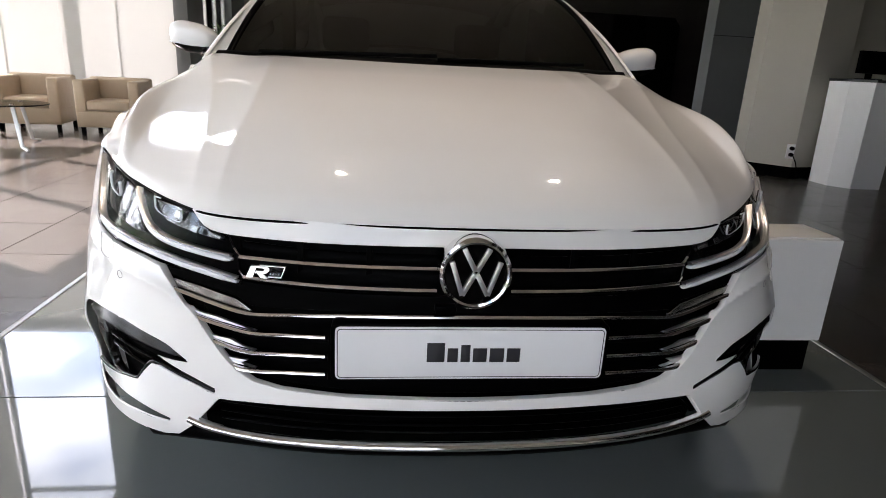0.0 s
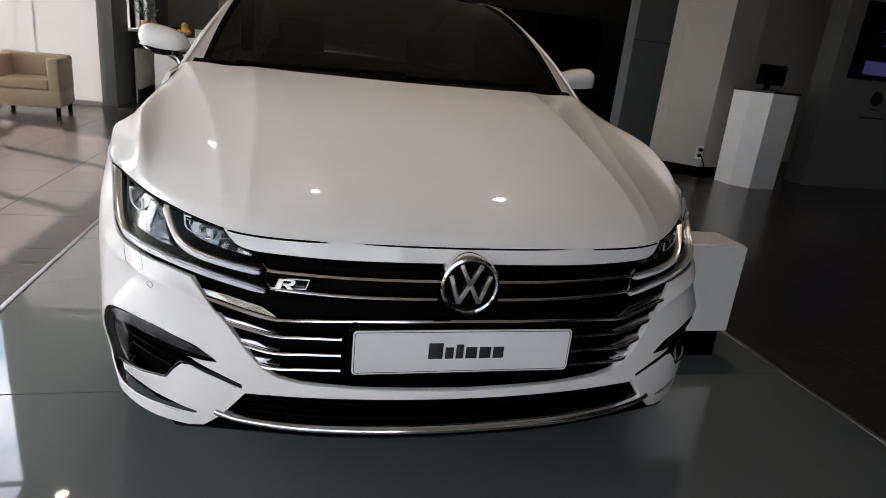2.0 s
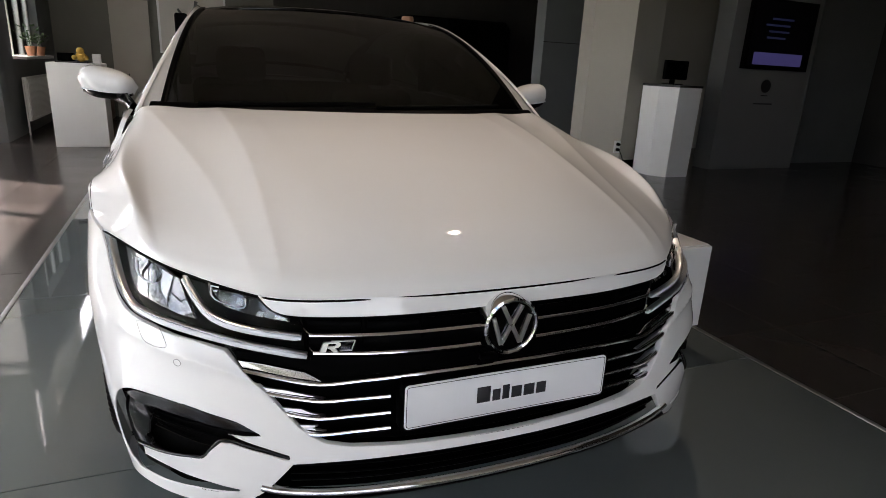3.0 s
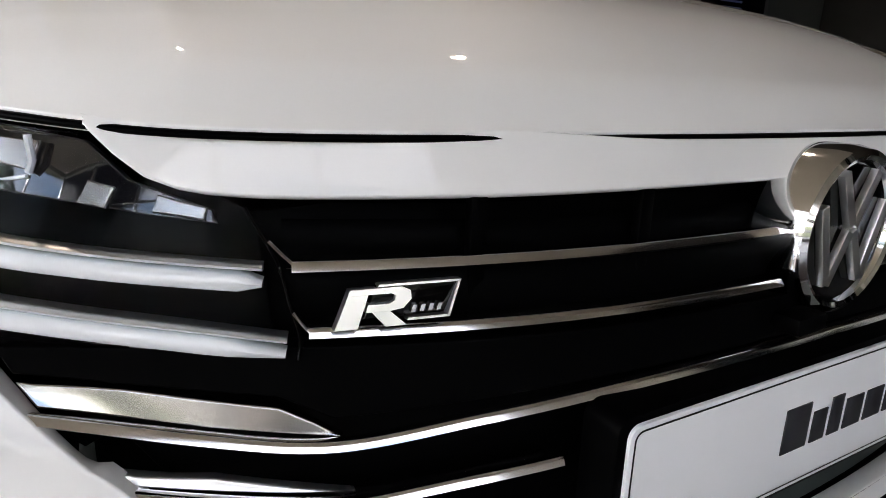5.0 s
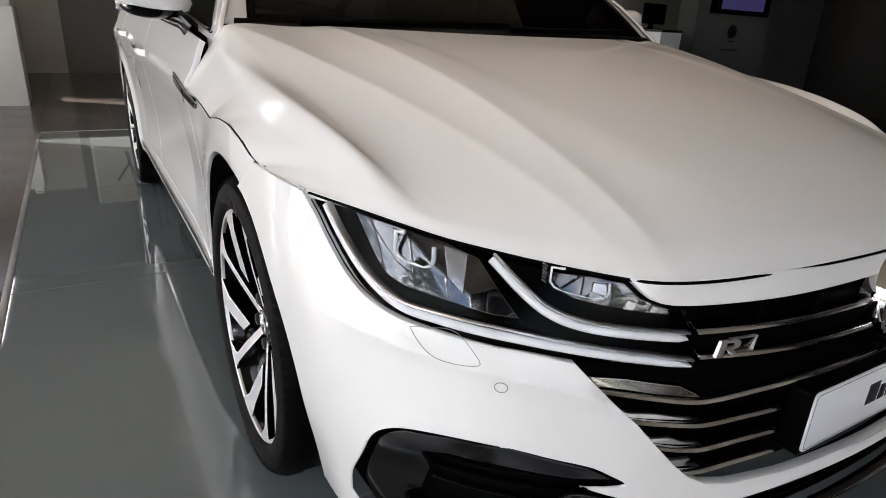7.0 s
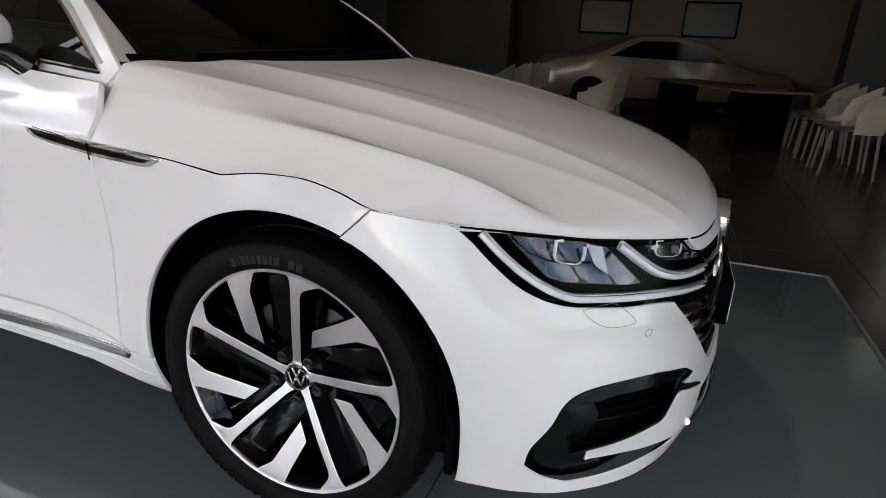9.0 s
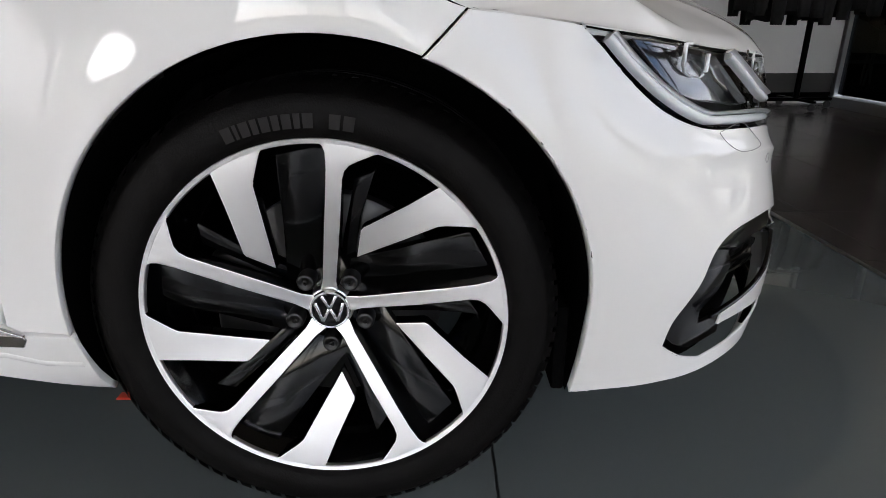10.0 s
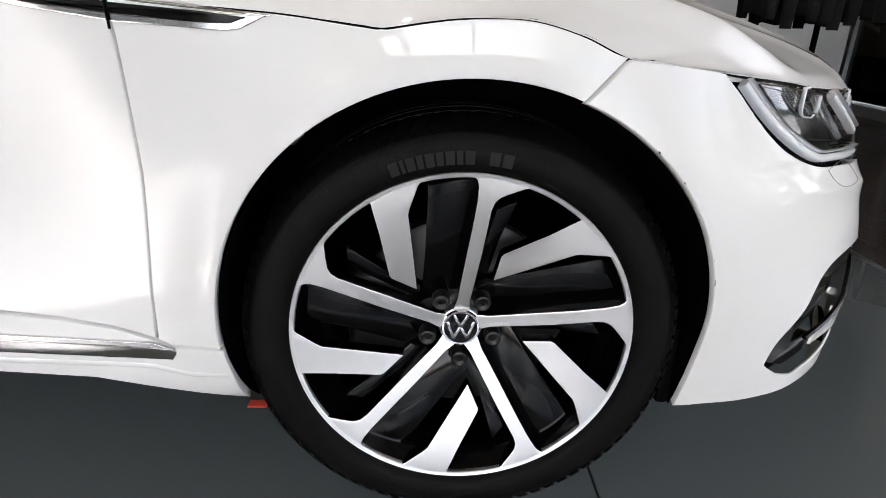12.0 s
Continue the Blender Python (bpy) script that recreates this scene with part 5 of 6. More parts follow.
slab("wall_recess_end", (-3.02, 10.9, FL), (-2.82, 12.2, CEIL), GREYPAINT, "grey recess wall", "wall")
slab("window_sill", (-3.02, 9.0, .98), (-2.66, 10.9, 1.02), WHITEPAINT, "white window sill", "sill")
w6 = slab("window_6", (-3.00, 9.0, 1.02), (-2.94, 9.05, 2.5), WHITEPAINT, "white framed window over a radiator", "window")
for y0 in (9.62, 10.25, 10.85):
    part("frame_post", bm_box((-3.00, y0, 1.02), (-2.94, y0 + .05, 2.5), .004), WHITEPAINT, w6)
for y0, y1 in ((9.05, 9.62), (9.67, 10.25), (10.30, 10.85)):
    g = part("pane", bm_box((-2.975, y0, 1.03), (-2.967, y1, 2.49), 0), CLEAR, w6, smooth=False)
    g.visible_shadow = False
GREENGREY = mat("green_grey_wall_paint", (0.17, 0.17, 0.145), 0.8, var=0.1, scale=2)
slab("wall_north", (-3.0, 12.0, FL), (1.0, 12.2, CEIL), GREENGREY, "dim green-grey back wall", "wall")
slab("wall_north_east", (1.0, 12.0, FL), (14.2, 12.2, CEIL), SHADEPAINT, "back wall, painted near black for the hall's dimness", "wall")
slab("wall_north_west", (-6.3, 12.0, FL), (-3.02, 12.2, LOFT), GREENGREY, "dim green-grey back wall", "wall")
# the far wall's low light is part of this brown
EASTPAINT = mat("shade_brown_wall_paint", (0.13, 0.11, 0.09), 0.75, var=0.06, scale=2.5)
slab("wall_east", (13.0, -3.5, FL), (13.2, 12.0, CEIL), EASTPAINT, "far wall, painted brown for the dim light", "wall")
slab("wall_east_south", (8.42, -3.5, FL), (13.0, -3.2, CEIL), SHADEPAINT, "far wall, painted dark for the hall's shade", "wall")
slab("wall_east_pier", (8.42, -3.19, FL), (8.9, -2.0, CEIL), SHADEPAINT, "wall pier, painted dark for the hall's shade", "wall")
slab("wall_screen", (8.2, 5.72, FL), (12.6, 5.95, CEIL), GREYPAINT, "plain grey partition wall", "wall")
slab("wall_dark", (9.6, 3.2, FL), (10.0, 5.7, CEIL), SHADEPAINT, "partition, painted near black for the hall's shade", "wall")

# hexagonal column with flared head
def column(cx, cy, r, label):
    def ring(rr, z):
        return [(cx + rr * math.cos(radians(60 * i + 12)), cy + rr * math.sin(radians(60 * i + 12)), z) for i in range(6)]
    bm = bmesh.new()
    rows = [[bm.verts.new(p) for p in ring(rr, z)] for rr, z in ((r, .09), (r, 2.45), (r * 1.35, 2.62), (r * 1.35, CEIL))]
    for A, B in zip(rows, rows[1:]):
        for i in range(6):
            bm.faces.new((A[i], A[(i + 1) % 6], B[(i + 1) % 6], B[i]))
    bmesh.ops.recalc_face_normals(bm, faces=bm.faces[:])
    ob = tagged(finish("column", bm, BEIGEPAINT, smooth=False), label, "column", kind="structure")
    bm = bmesh.new()
    rows = [[bm.verts.new(p) for p in ring(r + .006, z)] for z in (FL, .09)]
    for i in range(6):
        bm.faces.new((rows[0][i], rows[0][(i + 1) % 6], rows[1][(i + 1) % 6], rows[1][i]))
    bm.faces.new(rows[1])
    part("base", bm, BLACK, ob, smooth=False)
    return ob


column(4.72, 5.92, .53, "beige hexagonal column with black base")
slab("wall_panel_grey", (4.45, 7.42, FL), (5.30, 7.7, CEIL), GREYPAINT, "grey panelled wall end", "wall")
slab("wall_panel_joint", (4.445, 7.408, 1.60), (5.305, 7.42, 1.612), DARKMETAL, "dark panel joint", "trim", bev=0)
slab("wall_niche", (5.30, 7.42, FL), (8.4, 7.6, CEIL), BEIGEPAINT, "warm beige niche wall", "wall")

# socket with two plugs
so = thing("power_socket", "white double wall socket with two black plugs", "socket")
for z in (.235, .305):
    part("plug", bm_lathe([(.001, -.035), (.018, -.035), (.022, -.02), (.022, .01)], 16, "y", centre=(4.50, 5.40, z)), BLACK, so)
part("cord", bm_tube([(4.50, 5.36, .235), (4.53, 5.33, .16), (4.57, 5.33, .06), (4.60, 5.36, FL + .006)], .006, 8), BLACK, so)
part("face_plate", bm_box((4.45, 5.405, .19), (4.55, 5.415, .35), .004), LAMINATE, so)


# counter: eight-sided white desk with a dark top
cnt = thing("reception_counter", "white faceted reception counter with dark top", "counter")
def poly8(rx, ry):
    return [(rx, ry * .45), (rx * .55, ry), (-rx * .55, ry), (-rx, ry * .45), (-rx, -ry * .45), (-rx * .55, -ry), (rx * .55, -ry), (rx, -ry * .45)]
part("body", bm_prism(poly8(.31, .32), 1.10, lambda a, b, d: Vector((5.04 + a * (1 + .04 * d), 5.19 - .02 + b * (1 + .04 * d), FL + d)), bev=.0), LAMINATE, cnt, smooth=False)
part("worktop", bm_prism(poly8(.33, .345), .025, lambda a, b, d: Vector((5.04 + a, 5.17 + b, 1.062 + d)), bev=.0), DARKMETAL, cnt, smooth=False)
mon = thing("monitor", "black computer monitor seen from behind on the counter", "monitor")
part("housing", bm_box((4.86, 5.12, 1.15), (5.22, 5.17, 1.38), .01), BLACK, mon)
part("stand", bm_box((5.0, 5.15, 1.088), (5.06, 5.19, 1.2), .006), BLACK, mon)
part("foot", bm_box((4.93, 5.08, 1.088), (5.13, 5.24, 1.10), .004), BLACK, mon)

# light panel wall with a screen
SCREENPAINT = mat("screen_wall_laminate", (0.16, 0.16, 0.157), 0.5, var=0.04, scale=3)
slab("screen_wall", (6.05, 5.32, FL), (7.66, 5.62, CEIL), SCREENPAINT, "light panel wall with a screen", "wall")
scr2 = thing("wall_screen", "large black wall screen showing dim blue lines", "screen")
part("housing", bm_box((6.28, 5.255, 1.34), (7.50, 5.318, 2.24), .008), BLACK, scr2)
part("display", bm_box((6.32, 5.247, 1.38), (7.46, 5.254, 2.20), 0), SCREEN, scr2, smooth=False)
part("bright_band", bm_box((6.42, 5.244, 1.40), (7.34, 5.2465, 1.56), 0), SCREENBLUE, scr2, smooth=False)
for i, (xa, xb) in enumerate(((6.65, 7.05), (6.55, 7.0), (6.62, 7.0), (6.6, 6.95))):
    part("text_bar", bm_box((xa, 5.244, 1.98 - i * .08), (xb, 5.2465, 2.005 - i * .08), 0), SCREENDIM, scr2, smooth=False)
sign = thing("wall_sign", "small grey round emblem with short text bars", "sign")
part("disc", bm_lathe([(.001, 0), (.085, 0), (.09, .006), (.09, .012)], 32, "y", centre=(6.84, 5.305, 1.12)), DARKMETAL, sign)
part("bar", bm_box((6.78, 5.308, .985), (6.90, 5.318, 1.0), 0), DARKMETAL, sign, smooth=False)
part("bar", bm_box((6.66, 5.308, .87), (7.02, 5.318, .89), 0), DARKMETAL, sign, smooth=False)

# ---------- information stand beside the car ----------
st = thing("information_stand", "white raised display box on a black foot", "display stand")
part("foot", bm_box((1.08, .78, 0.0), (1.36, .98, .131), .004), BLACK, st)
part("box", bm_box((1.02, .745, .132), (1.367, .88, .497), .004), LAMINATE, st)
part("top_plate", bm_box((1.03, .755, .4975), (1.36, .94, .503), .003), LAMINATE, st)


# ---------- seats and table by the window ----------
def armchair():
    c = thing("armchair", "beige leather cube armchair on dark feet", "armchair", "lounge armchairs")
    part("base", bm_box((-.36, -.36, .10), (.36, .36, .30), .02, 3), LEATHER, c)
    part("seat", bm_box((-.235, -.375, .30), (.235, .22, .42), .03, 4), LEATHER, c)
    part("backrest", bm_box((-.36, .22, .28), (.36, .38, .68), .03, 4), LEATHER, c)
    for k in (-1, 1):
        part("armrest", bm_box((k * .36, -.37, .28), (k * .24, .225, .66), .025, 4), LEATHER, c)
        for y in (-.30, .30):
            part("leg", bm_box((k * .31 - .022, y - .022, 0), (k * .31 + .022, y + .022, .10), .003), BLACK, c)
    return c


ac = armchair()
ac.matrix_basis = pose(-3.47, 7.18, FL, 0, 0, 6)
copy_thing(ac, pose(-4.45, 7.26, FL, 0, 0, 8))
copy_thing(ac, pose(-5.35, 6.6, FL, 0, 0, 80))

tb = thing("glass_table", "round green glass coffee table with metal legs", "table", at=(-4.05, 5.75, FL))
part("top", bm_lathe([(.001, .428), (.44, .428), (.445, .434), (.44, .440), (.001, .440)], 56, "z"), TABLEGLASS, tb)
for i in range(3):
    a = radians(-40 + 120 * i)
    c, s = math.cos(a), math.sin(a)
    part("leg", bm_tube([(c * .30, s * .30, .427), (c * .40, s * .40, .03), (c * .52, s * .52, .008)], [.022, .02, .016], 10, flat=.6), ALU, tb)
    part("stud", bm_lathe([(.001, .447), (.02, .447), (.022, .440)], 16, "z", centre=(c * .30, s * .30, 0)), CHROME, tb)

# ---------- white plinth with odds and ends, radiator, plants ----------
pl = thing("display_plinth", "tall plain white display plinth", "plinth")
part("box", bm_box((-2.24, 7.80, FL), (-1.64, 8.36, .985), .004), LAMINATE, pl)
tray = thing("tray", "dark tray on the plinth", "tray")
part("body", bm_box((-2.16, 7.92, .9855), (-1.80, 8.22, 1.0), .006), DARKMETAL, tray)
toy = thing("plush_toy", "yellow plush figure on a plinth", "toy")
b2 = bmesh.new()
for c, r in (((-1.88, 8.02, 1.06), .062), ((-1.88, 8.00, 1.13), .045), ((-1.95, 7.98, 1.05), .03), ((-1.82, 7.98, 1.05), .03)):
    t = bmesh.new()
    bmesh.ops.create_icosphere(t, subdivisions=3, radius=r, matrix=Matrix.Translation(c))
    join(b2, t)
part("body", b2, YELLOW, toy)
fig = thing("white_box", "small white carton on a plinth", "box")
part("carton", bm_box((-1.76, 8.04, .9855), (-1.67, 8.14, 1.10), .004), LAMINATE, fig)
for zt, xx in ((1.135, -2.02),):
    q = thing("dark_box", "flat dark box on a plinth", "box")
    part("body", bm_box((-2.14, 8.0, 1.0005), (-1.96, 8.18, 1.10), .006), BLACK, q)

rad = thing("radiator", "white ribbed panel radiator under the window", "radiator")
part("panel", bm_box((-2.78, 9.1, .14), (-2.72, 10.7, .74), .012), WHITEPAINT, rad)
for i in range(24):
    part("rib", bm_box((-2.722, 9.13 + i * .0655, .17), (-2.708, 9.165 + i * .0655, .71), .004), WHITEPAINT, rad)
part("pipe", bm_tube([(-2.75, 9.06, .70), (-2.75, 9.02, .66), (-2.75, 9.02, FL)], .012, 10), WHITEPAINT, rad)
part("bracket", bm_box((-2.82, 9.5, .3), (-2.77, 9.56, .6), .002), WHITEPAINT, rad)


def pot_plant(x, y, z, h, seed):
    rnd = random.Random(seed)
    p = thing("potted_plant", "green leafy plant in a terracotta pot", "plant", "plants on the sill")
    p.matrix_basis = pose(x, y, z)
    part("pot", bm_lathe([(.001, 0), (.055, 0), (.075, .12), (.08, .12), (.08, .135), (.068, .135), (.06, .11), (.001, .11)], 24, "z"), TERRACOTTA, p)
    bm = bmesh.new()
    for i in range(60):
        a, t = rnd.uniform(0, math.tau), rnd.uniform(.2, 1)
        r = rnd.uniform(.03, .14)
        c = Vector((r * math.cos(a), r * math.sin(a), .13 + h * t))
        d = Vector((math.cos(a), math.sin(a), rnd.uniform(-.3, .8))).normalized()
        sd = d.cross(Vector((0, 0, 1))).normalized() * rnd.uniform(.015, .03)
        L = rnd.uniform(.05, .1)
        v = [bm.verts.new(q) for q in (c, c + d * L * .5 + sd, c + d * L, c + d * L * .5 - sd)]
        bm.faces.new(v)
    tagged(part("foliage", bm, LEAF, p, smooth=False), kind="stuff")
    for i in range(3):
        part("stem", bm_tube([(0, 0, .1), (rnd.uniform(-.04, .04), rnd.uniform(-.04, .04), .13 + h * .8)], .004, 6), LEAF, p)


pot_plant(-2.74, 9.75, 1.02, .28, 3)
pot_plant(-2.74, 10.35, 1.02, .18, 5)

po = thing("framed_poster", "pale framed poster with a dark plant motif", "poster")
part("border", bm_box((-1.10, 11.95, 1.15), (.10, 11.998, 2.35), .006), LAMINATE, po)
part("sheet", bm_box((-1.06, 11.945, 1.19), (.06, 11.9495, 2.31), 0), PAPER, po, smooth=False)
for i, (a, b, w) in enumerate((((-.55, 1.4), (-.42, 2.1), .03), ((-.5, 1.6), (-.75, 1.95), .02), ((-.47, 1.7), (-.2, 2.0), .02))):
    part("motif", bm_tube([(a[0], 11.943, a[1]), (b[0], 11.943, b[1])], w, 6), GREYPAINT, po)
slab("door_1", (-1.9, 11.94, FL), (-1.25, 11.998, 2.05), BEIGEPAINT, "closed beige interior door", "door")
dsk = thing("low_cabinet", "dark low cabinet at the back wall", "cabinet")
part("body", bm_box((-2.75, 11.3, FL), (-1.95, 11.9, .75), .01), WOOD, dsk)
part("top", bm_box((-2.77, 11.28, .7505), (-1.93, 11.9, .785), .006), WOOD, dsk)


# ---------- dark hall: far van, lamp cylinder, gold car ----------
van = thing("dark_van", "large black van standing in the dim hall", "van")
prof = [(0, .35), (0, 1.0), (.25, 1.12), (.95, 1.22), (1.55, 1.95), (2.0, 2.02), (4.6, 2.02), (4.75, 1.9), (4.8, .35)]
part("body", bm_prism(prof, 1.9, lambda a, b, d: Vector((1.45 + a * .72, 9.3 + d, FL + b)), bev=.03), GLOSSBLACK, van)
for xx in (2.1, 4.35):
    for yy in (9.28, 11.12):
        wl = part("wheel", bm_lathe([(.001, 0), (.2, 0), (.22, .01), (.33, .01), (.34, .05), (.34, .19), (.2, .2)], 32, "y", centre=(xx, yy - .02, FL + .34)), RUBBER, van)
part("side_glass", bm_prism([(1.2, 1.35), (1.65, 1.85), (2.6, 1.9), (2.6, 1.35)], .01, lambda a, b, d: Vector((1.45 + a * .72, 9.285 + d, FL + b))), WINDSCREEN, van)
part("door_handle", bm_tube([(3.6, 9.27, 1.10), (3.75, 9.25, 1.10), (3.85, 9.27, 1.10)], .012, 8), CHROME, van)
part("side_moulding", bm_box((1.8, 9.285, .55), (4.6, 9.298, .60), .002), CHROME, van)

cyl = thing("floor_lamp", "tall copper tinted cylinder lamp", "lamp")
part("shade", bm_lathe([(.001, 1.45), (.085, 1.45), (.09, 1.46), (.095, 1.9), (.085, 1.93), (.001, 1.93)], 28, "z", centre=(2.62, 8.55, FL)), COPPER, cyl)
part("pole", bm_tube([(2.62, 8.55, FL + .02), (2.62, 8.55, 1.42)], .012, 8), DARKMETAL, cyl)
part("foot", bm_lathe([(.001, .025), (.12, .02), (.13, 0)], 28, "z", centre=(2.62, 8.55, FL)), DARKMETAL, cyl)


def far_car(x, y, rz):
    c = thing("parked_car", "dull bronze coupe parked in the dim hall", "car", at=(x, y, FL), rz=rz)
    prof = [(-2.2, .30), (-2.2, .62), (-2.05, .80), (-1.3, .90), (-.7, 1.22), (-.1, 1.36), (.6, 1.34), (1.3, 1.05), (2.0, .92), (2.2, .72), (2.2, .30)]
    pr = curve_through(prof, 50).tolist()
    part("body", bm_prism(pr, 1.75, lambda a, b, d: Vector((d - .875, a, b)), bev=.06), GOLDPAINT, c)
    for k in (-1, 1):
        gl = [(-.95, .95), (-.55, 1.18), (-.05, 1.28), (.55, 1.26), (1.05, 1.0)]
        part("side_glass", bm_prism(gl, .01, lambda a, b, d, k=k: Vector((k * .885 - k * d, a, b))), GLOSSBLACK, c)
        for yy in (-1.4, 1.35):
            part("wheel", bm_lathe([(.001, 0), (.2, 0), (.22, .01), (.32, .01), (.33, .04), (.33, .2), (.2, .2)], 32, "x", centre=(k * .79 - .1, yy, .33)), RUBBER, c)
    return c


far_car(10.6, .6, 18)
for y0, z0 in ((-.3, 1.75), (1.9, 1.75)):
    s = thing("wall_display", "black display panel on a dim brown wall", "screen", "displays on the far wall")
    part("housing", bm_box((12.90, y0 - .55, z0 - .36), (12.998, y0 + .55, z0 + .36), .002), BLACK, s)
    part("display", bm_box((12.892, y0 - .51, z0 - .32), (12.899, y0 + .51, z0 + .32), 0), SCREEN, s, smooth=False)


# ---------- cream armchairs in rows ----------
def cafe_chair():
    c = thing("plastic_chair", "cream moulded plastic armchair with grey metal legs", "chair", "rows of visitor chairs")
    bm = bmesh.new()
    rows = []
    for i in range(9):
        t = i / 8
        y = -.22 + .44 * t
        rows.append([bm.verts.new((x * .24, y, .445 + .02 * abs(x) ** 3 - .015 * (1 - abs(x)) * math.sin(t * math.pi))) for x in np.linspace(-1, 1, 9)])
    for A, B in zip(rows, rows[1:]):
        for i in range(8):
            bm.faces.new((A[i], A[i + 1], B[i + 1], B[i]))
    bmesh.ops.solidify(bm, geom=bm.faces[:], thickness=.018)
    bm.normal_update()
    part("seat", bm, PLASTICWHITE, c)
    bm = bmesh.new()
    rows = []
    for i in range(25):
        a = radians(-10 + 200 * i / 24)
        x, y = .285 * math.cos(a), .02 + .25 * math.sin(a)
        h = .66 + .20 * max(0, math.sin(a)) ** 1.3
        y2 = y - .16 * (1 - max(0, math.sin(a))) if math.sin(a) < .35 else y
        rows.append([bm.verts.new((x * (.86 + .14 * t), y + .05 * t * max(0, math.sin(a)), .43 + (h - .43) * t)) for t in (0, .33, .66, 1)])
    for A, B in zip(rows, rows[1:]):
        for i in range(3):
            bm.faces.new((A[i], A[i + 1], B[i + 1], B[i]))
    bmesh.ops.solidify(bm, geom=bm.faces[:], thickness=.018)
    bm.normal_update()
    part("back_shell", bm, PLASTICWHITE, c)
    for x in (-.22, .22):
        for y in (-.2, .2):
            part("leg", bm_tube([(x, y, .435), (x * 1.12, y * 1.18, 0)], [.016, .013], 10), CHAIRLEG, c)
    return c


ch = cafe_chair()
ch.matrix_basis = pose(5.08, 1.12, FL, 0, 0, 176)
spots = []
for row_x, row_y, row_n, seed in ((5.60, 1.12, 4, 1), (6.55, 2.58, 7, 2), (5.30, -1.50, 5, 3)):
    rnd = random.Random(seed)
    spots += [(row_x + .52 * i, row_y + rnd.uniform(-.03, .03), 176 + rnd.uniform(-5, 5)) for i in range(row_n)]
for x, y, r in spots:
    copy_thing(ch, pose(x, y, FL, 0, 0, r))
dt = thing("dark_table", "long dark table between the chairs", "table")
part("top", bm_box((-.45, -1.2, .70), (.45, 1.2, .73), .01), WOOD, dt)
for k in (-1, 1):
    part("leg", bm_box((-.3, k * 1.0 - .04, 0), (.3, k * 1.0 + .04, .70), .008), BLACK, dt)
dt.matrix_basis = pose(7.3, -.35, FL, 0, 0, -60)

# ---------- garment rack with black jackets ----------
gr = thing("garment_rack", "black rolling garment rack with castors", "clothes rack", at=(4.45, -2.84, FL), rz=2)
part("base_bar", bm_box((-.025, -.36, .074), (.025, .36, .105), .006), BLACK, gr)
part("base_bar", bm_box((-.30, -.025, .078), (.30, .025, .101), .006), BLACK, gr)
part("post", bm_tube([(0, 0, .105), (0, 0, 1.86)], .028, 12), BLACK, gr)
for x0, y0 in ((0, -.33), (0, .33), (-.27, 0), (.27, 0)):
    part("castor", bm_lathe([(.001, -.012), (.032, -.012), (.036, -.006), (.036, .006), (.032, .012), (.001, .012)], 20, "x", centre=(x0, y0, .037)), DARKMETAL, gr)
part("rail", bm_tube([(0, -.74, 1.86), (0, .74, 1.86)], .018, 12), BLACK, gr)


def jacket(seed):
    rnd = random.Random(seed)
    j = thing("jacket", "black jacket hanging on a rack", "jacket", "jackets on the rack")
    bm = bmesh.new()
    rows = []
    ph = rnd.uniform(0, 6)
    hem = .86 + rnd.uniform(-.05, .05)
    for z, w, d in ((1.78, .05, .03), (1.74, .20, .07), (1.66, .26, .09), (1.4, .27, .10), (1.12, .28, .105), (hem, .29, .115)):
        rows.append([bm.verts.new(((d + .012 * math.sin(5 * a + ph)) * math.cos(a), (w + .015 * math.sin(7 * a + ph + z)) * math.sin(a), z + (.015 * math.sin(3 * a + ph) if z < .95 else 0))) for a in np.linspace(0, math.tau, 28, endpoint=False)])
    for A, B in zip(rows, rows[1:]):
        for i in range(28):
            bm.faces.new((A[i], A[(i + 1) % 28], B[(i + 1) % 28], B[i]))
    bm.faces.new(rows[0])
    bmesh.ops.recalc_face_normals(bm, faces=bm.faces[:])
    part("body", bm, BLACKCLOTH, j)
    for k in (-1, 1):
        part("sleeve", bm_tube([(.0, k * .20, 1.71), (.02, k * .30, 1.45), (.03, k * .33, 1.15), (.03, k * .33, hem - .04)], [.06, .07, .065, .05], 12), BLACKCLOTH, j)
    part("hanger", bm_tube([(0, 0, 1.77), (0, 0, 1.85), (.018, 0, 1.88), (0, 0, 1.895)], .004, 6), CHROME, j)
    return j


R0 = pose(4.45, -2.84, FL, 0, 0, 2)
for i in range(9):
    jk = jacket(i)
    jk.matrix_basis = R0 @ pose(0, -.62 + i * .155, 0, 0, 0, 90 + random.Random(i).uniform(-14, 14))

# ---------- ceiling fittings ----------
for x0, y0 in ((-.62, 1.48), (1.2, 1.48), (-2.65, 4.6)):
    dl = thing("downlight", "small round recessed ceiling spotlight", "ceiling light", "ceiling spots")
    part("ring", bm_lathe([(.050, 0), (.055, -.008), (.075, -.008), (.08, 0)], 28, "z", centre=(x0, y0, CEIL - .001)), CHROME, dl)
    part("glass", bm_lathe([(.001, -.004), (.048, -.004), (.0495, 0)], 28, "z", centre=(x0, y0, CEIL - .001)), LAMPGLOW, dl)

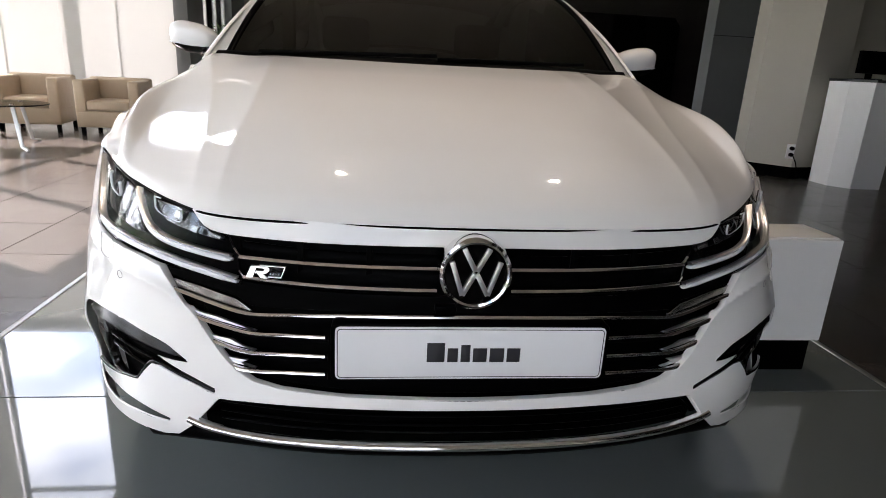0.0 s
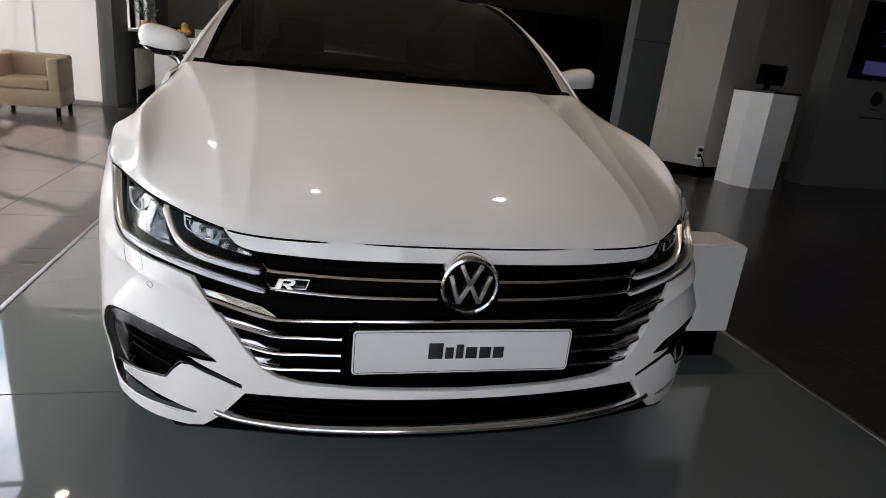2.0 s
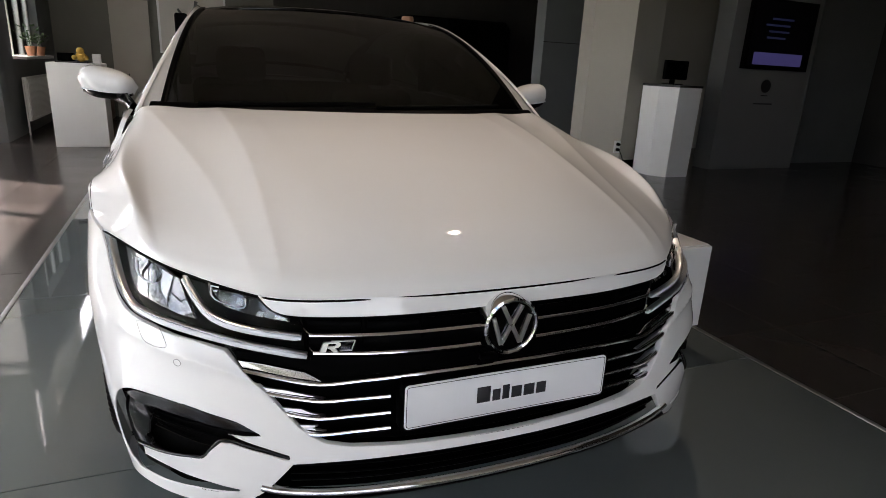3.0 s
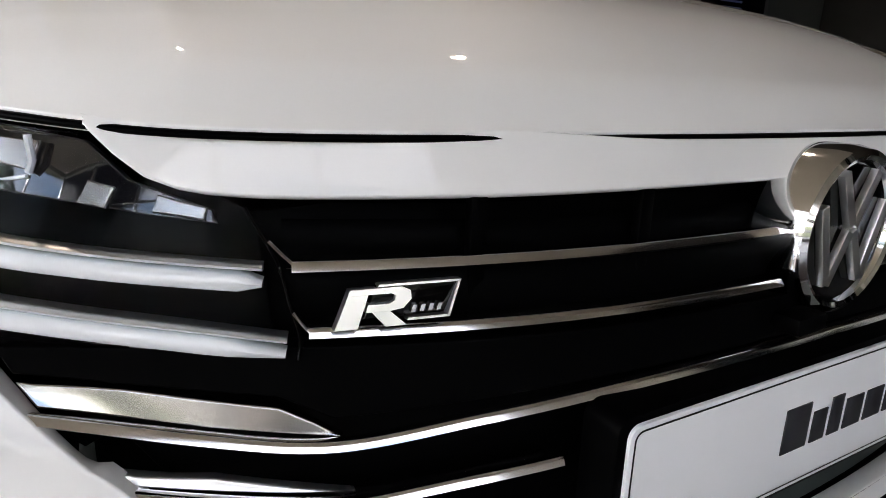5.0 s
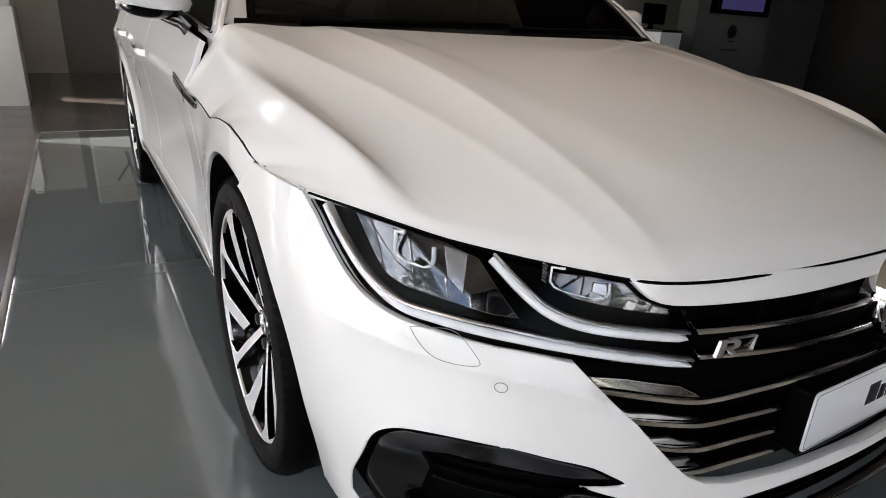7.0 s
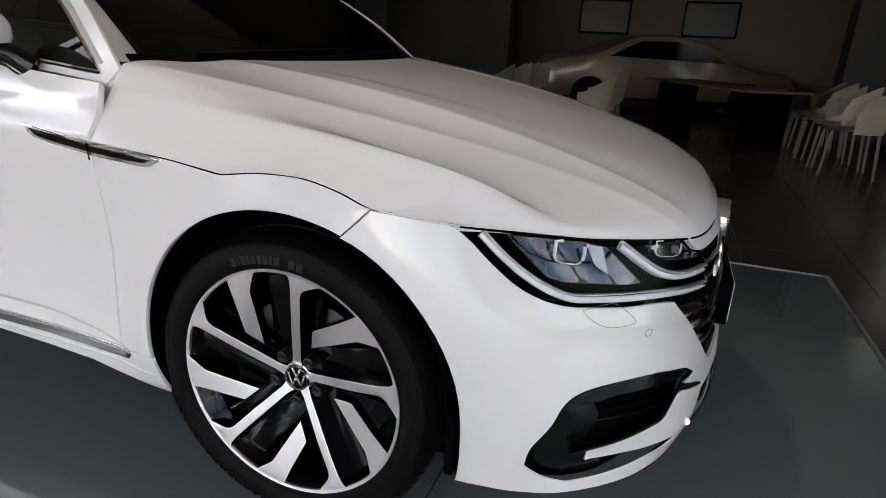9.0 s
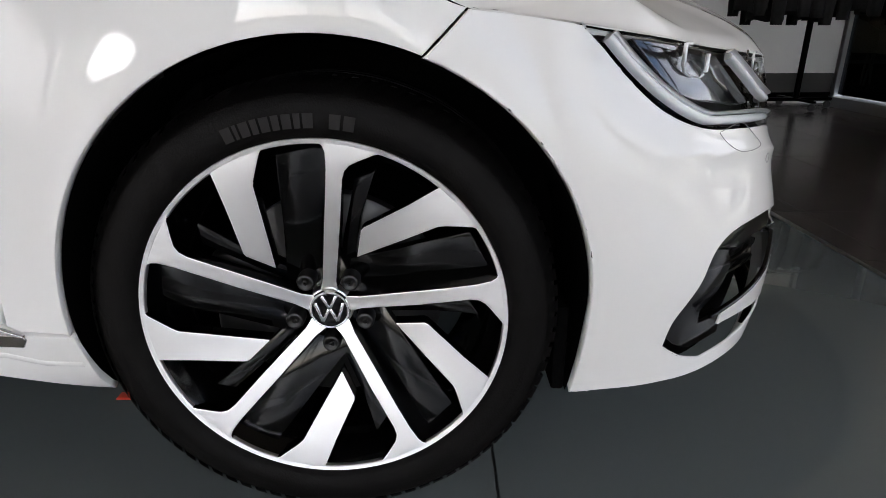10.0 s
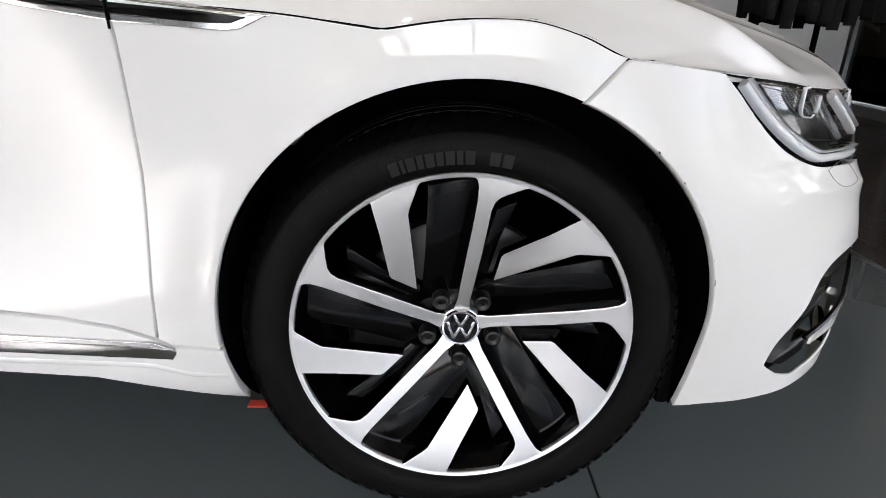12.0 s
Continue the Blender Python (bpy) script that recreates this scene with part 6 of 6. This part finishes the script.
# ---------- outside ----------
slab("ground", (-400, -400, -.5), (400, 400, -.3), GRASS, "green lawn round the building", "ground", bev=0)
ob = slab("road", (-40, -14, -.3), (40, -9, -.285), mat("asphalt", (.05, .05, .052), .9, var=.2, scale=3), "grey asphalt road in front of the building", "road", bev=0)
bd = thing("office_building", "long white office building across the road", "building")
part("wall", bm_box((-22, -46, -.3), (10, -38, 8.5), .02), WHITEPAINT, bd)
part("roof", bm_box((-22.4, -46.4, 8.51), (10.4, -37.6, 8.8), .05), GREYPAINT, bd)
for i in range(12):
    for z in (1.2, 4.4):
        part("window", bm_box((-21 + i * 2.6, -38.02, z), (-19.4 + i * 2.6, -37.9, z + 1.7), .02), GLOSSBLACK, bd)


def tree(x, y, h, seed):
    rnd = random.Random(seed)
    t = thing("tree", "leafy green tree on the lawn", "tree", "trees outside", at=(x, y, -.3))
    part("trunk", bm_tube([(0, 0, 0), (.05, .02, h * .3), (-.03, .05, h * .6)], [.18, .13, .07], 10), WOOD, t)
    bm = bmesh.new()
    for i in range(900):
        a, r = rnd.uniform(0, math.tau), h * .28 * rnd.uniform(.1, 1) ** .5
        zz = h * rnd.uniform(.3, 1)
        r *= math.sin(min(1, max(.08, (1.05 - zz / h) * 1.7)) * math.pi / 2)
        c = Vector((r * math.cos(a), r * math.sin(a), zz))
        d = Vector((rnd.gauss(0, 1), rnd.gauss(0, 1), rnd.gauss(0, 1))).normalized()
        e = d.orthogonal().normalized()
        f = d.cross(e)
        s = rnd.uniform(.12, .26)
        bm.faces.new([bm.verts.new(c + e * s * p + f * s * q) for p, q in ((-1, 0), (0, .6), (1, 0), (0, -.6))])
    tagged(part("crown", bm, LEAF, t, smooth=False), kind="stuff")
    for i in range(4):
        a = rnd.uniform(0, math.tau)
        part("limb", bm_tube([(0, 0, h * .35), (math.cos(a) * h * .15, math.sin(a) * h * .15, h * .65)], [.06, .02], 6), WOOD, t)


for i, (x, y, h) in enumerate(((-9, -20, 7), (-3, -24, 8), (4, -19, 6), (-15, -14, 7), (-16, -4, 8), (-19, 3, 9), (-13, -27, 8), (10, -25, 8))):
    tree(x, y, h, 20 + i)


# ---------- floor tiles, nearest ones singly ----------
TILE = .6
tb0 = bm_box((-TILE / 2 + .0015, -TILE / 2 + .0015, -.0058), (TILE / 2 - .0015, TILE / 2 - .0015, 0), .0012, 1)
first = part("tile", tb0, TILEMAT, fl, smooth=False)
first.location = (-1.8, 1.2, FL)
count = 1
rest_v, rest_f = [], []
for i in range(-10, 23):
    for j in range(-8, 20):
        x, y = -1.8 + (i + 0) * TILE, 1.2 + j * TILE
        if not (-6.1 < x < 13.2 and -3.3 < y < 12) or (-1.15 < x < 1.25 and -.35 < y < 5.4) or (i == 0 and j == 0):
            continue
        if (-5.7 < x < -1.3 and 1.0 < y < 9.0) or (1.3 < x < 6.9 and -2.4 < y < 5.5):
            o = new("tile", first.data)
            o.parent = fl
            o.location = (x, y, FL)
            count += 1
        else:
            h = TILE / 2 - .0015
            k = len(rest_v)
            rest_v += [(x - h, y - h, FL), (x + h, y - h, FL), (x + h, y + h, FL), (x - h, y + h, FL)]
            rest_f.append((k, k + 1, k + 2, k + 3))
me = bpy.data.meshes.new("far_tiles")
me.from_pydata(rest_v, [], rest_f)
me.materials.append(TILEMAT)
ft = new("far_tiles", me)
ft.parent = fl
tagged(ft, kind="stuff")
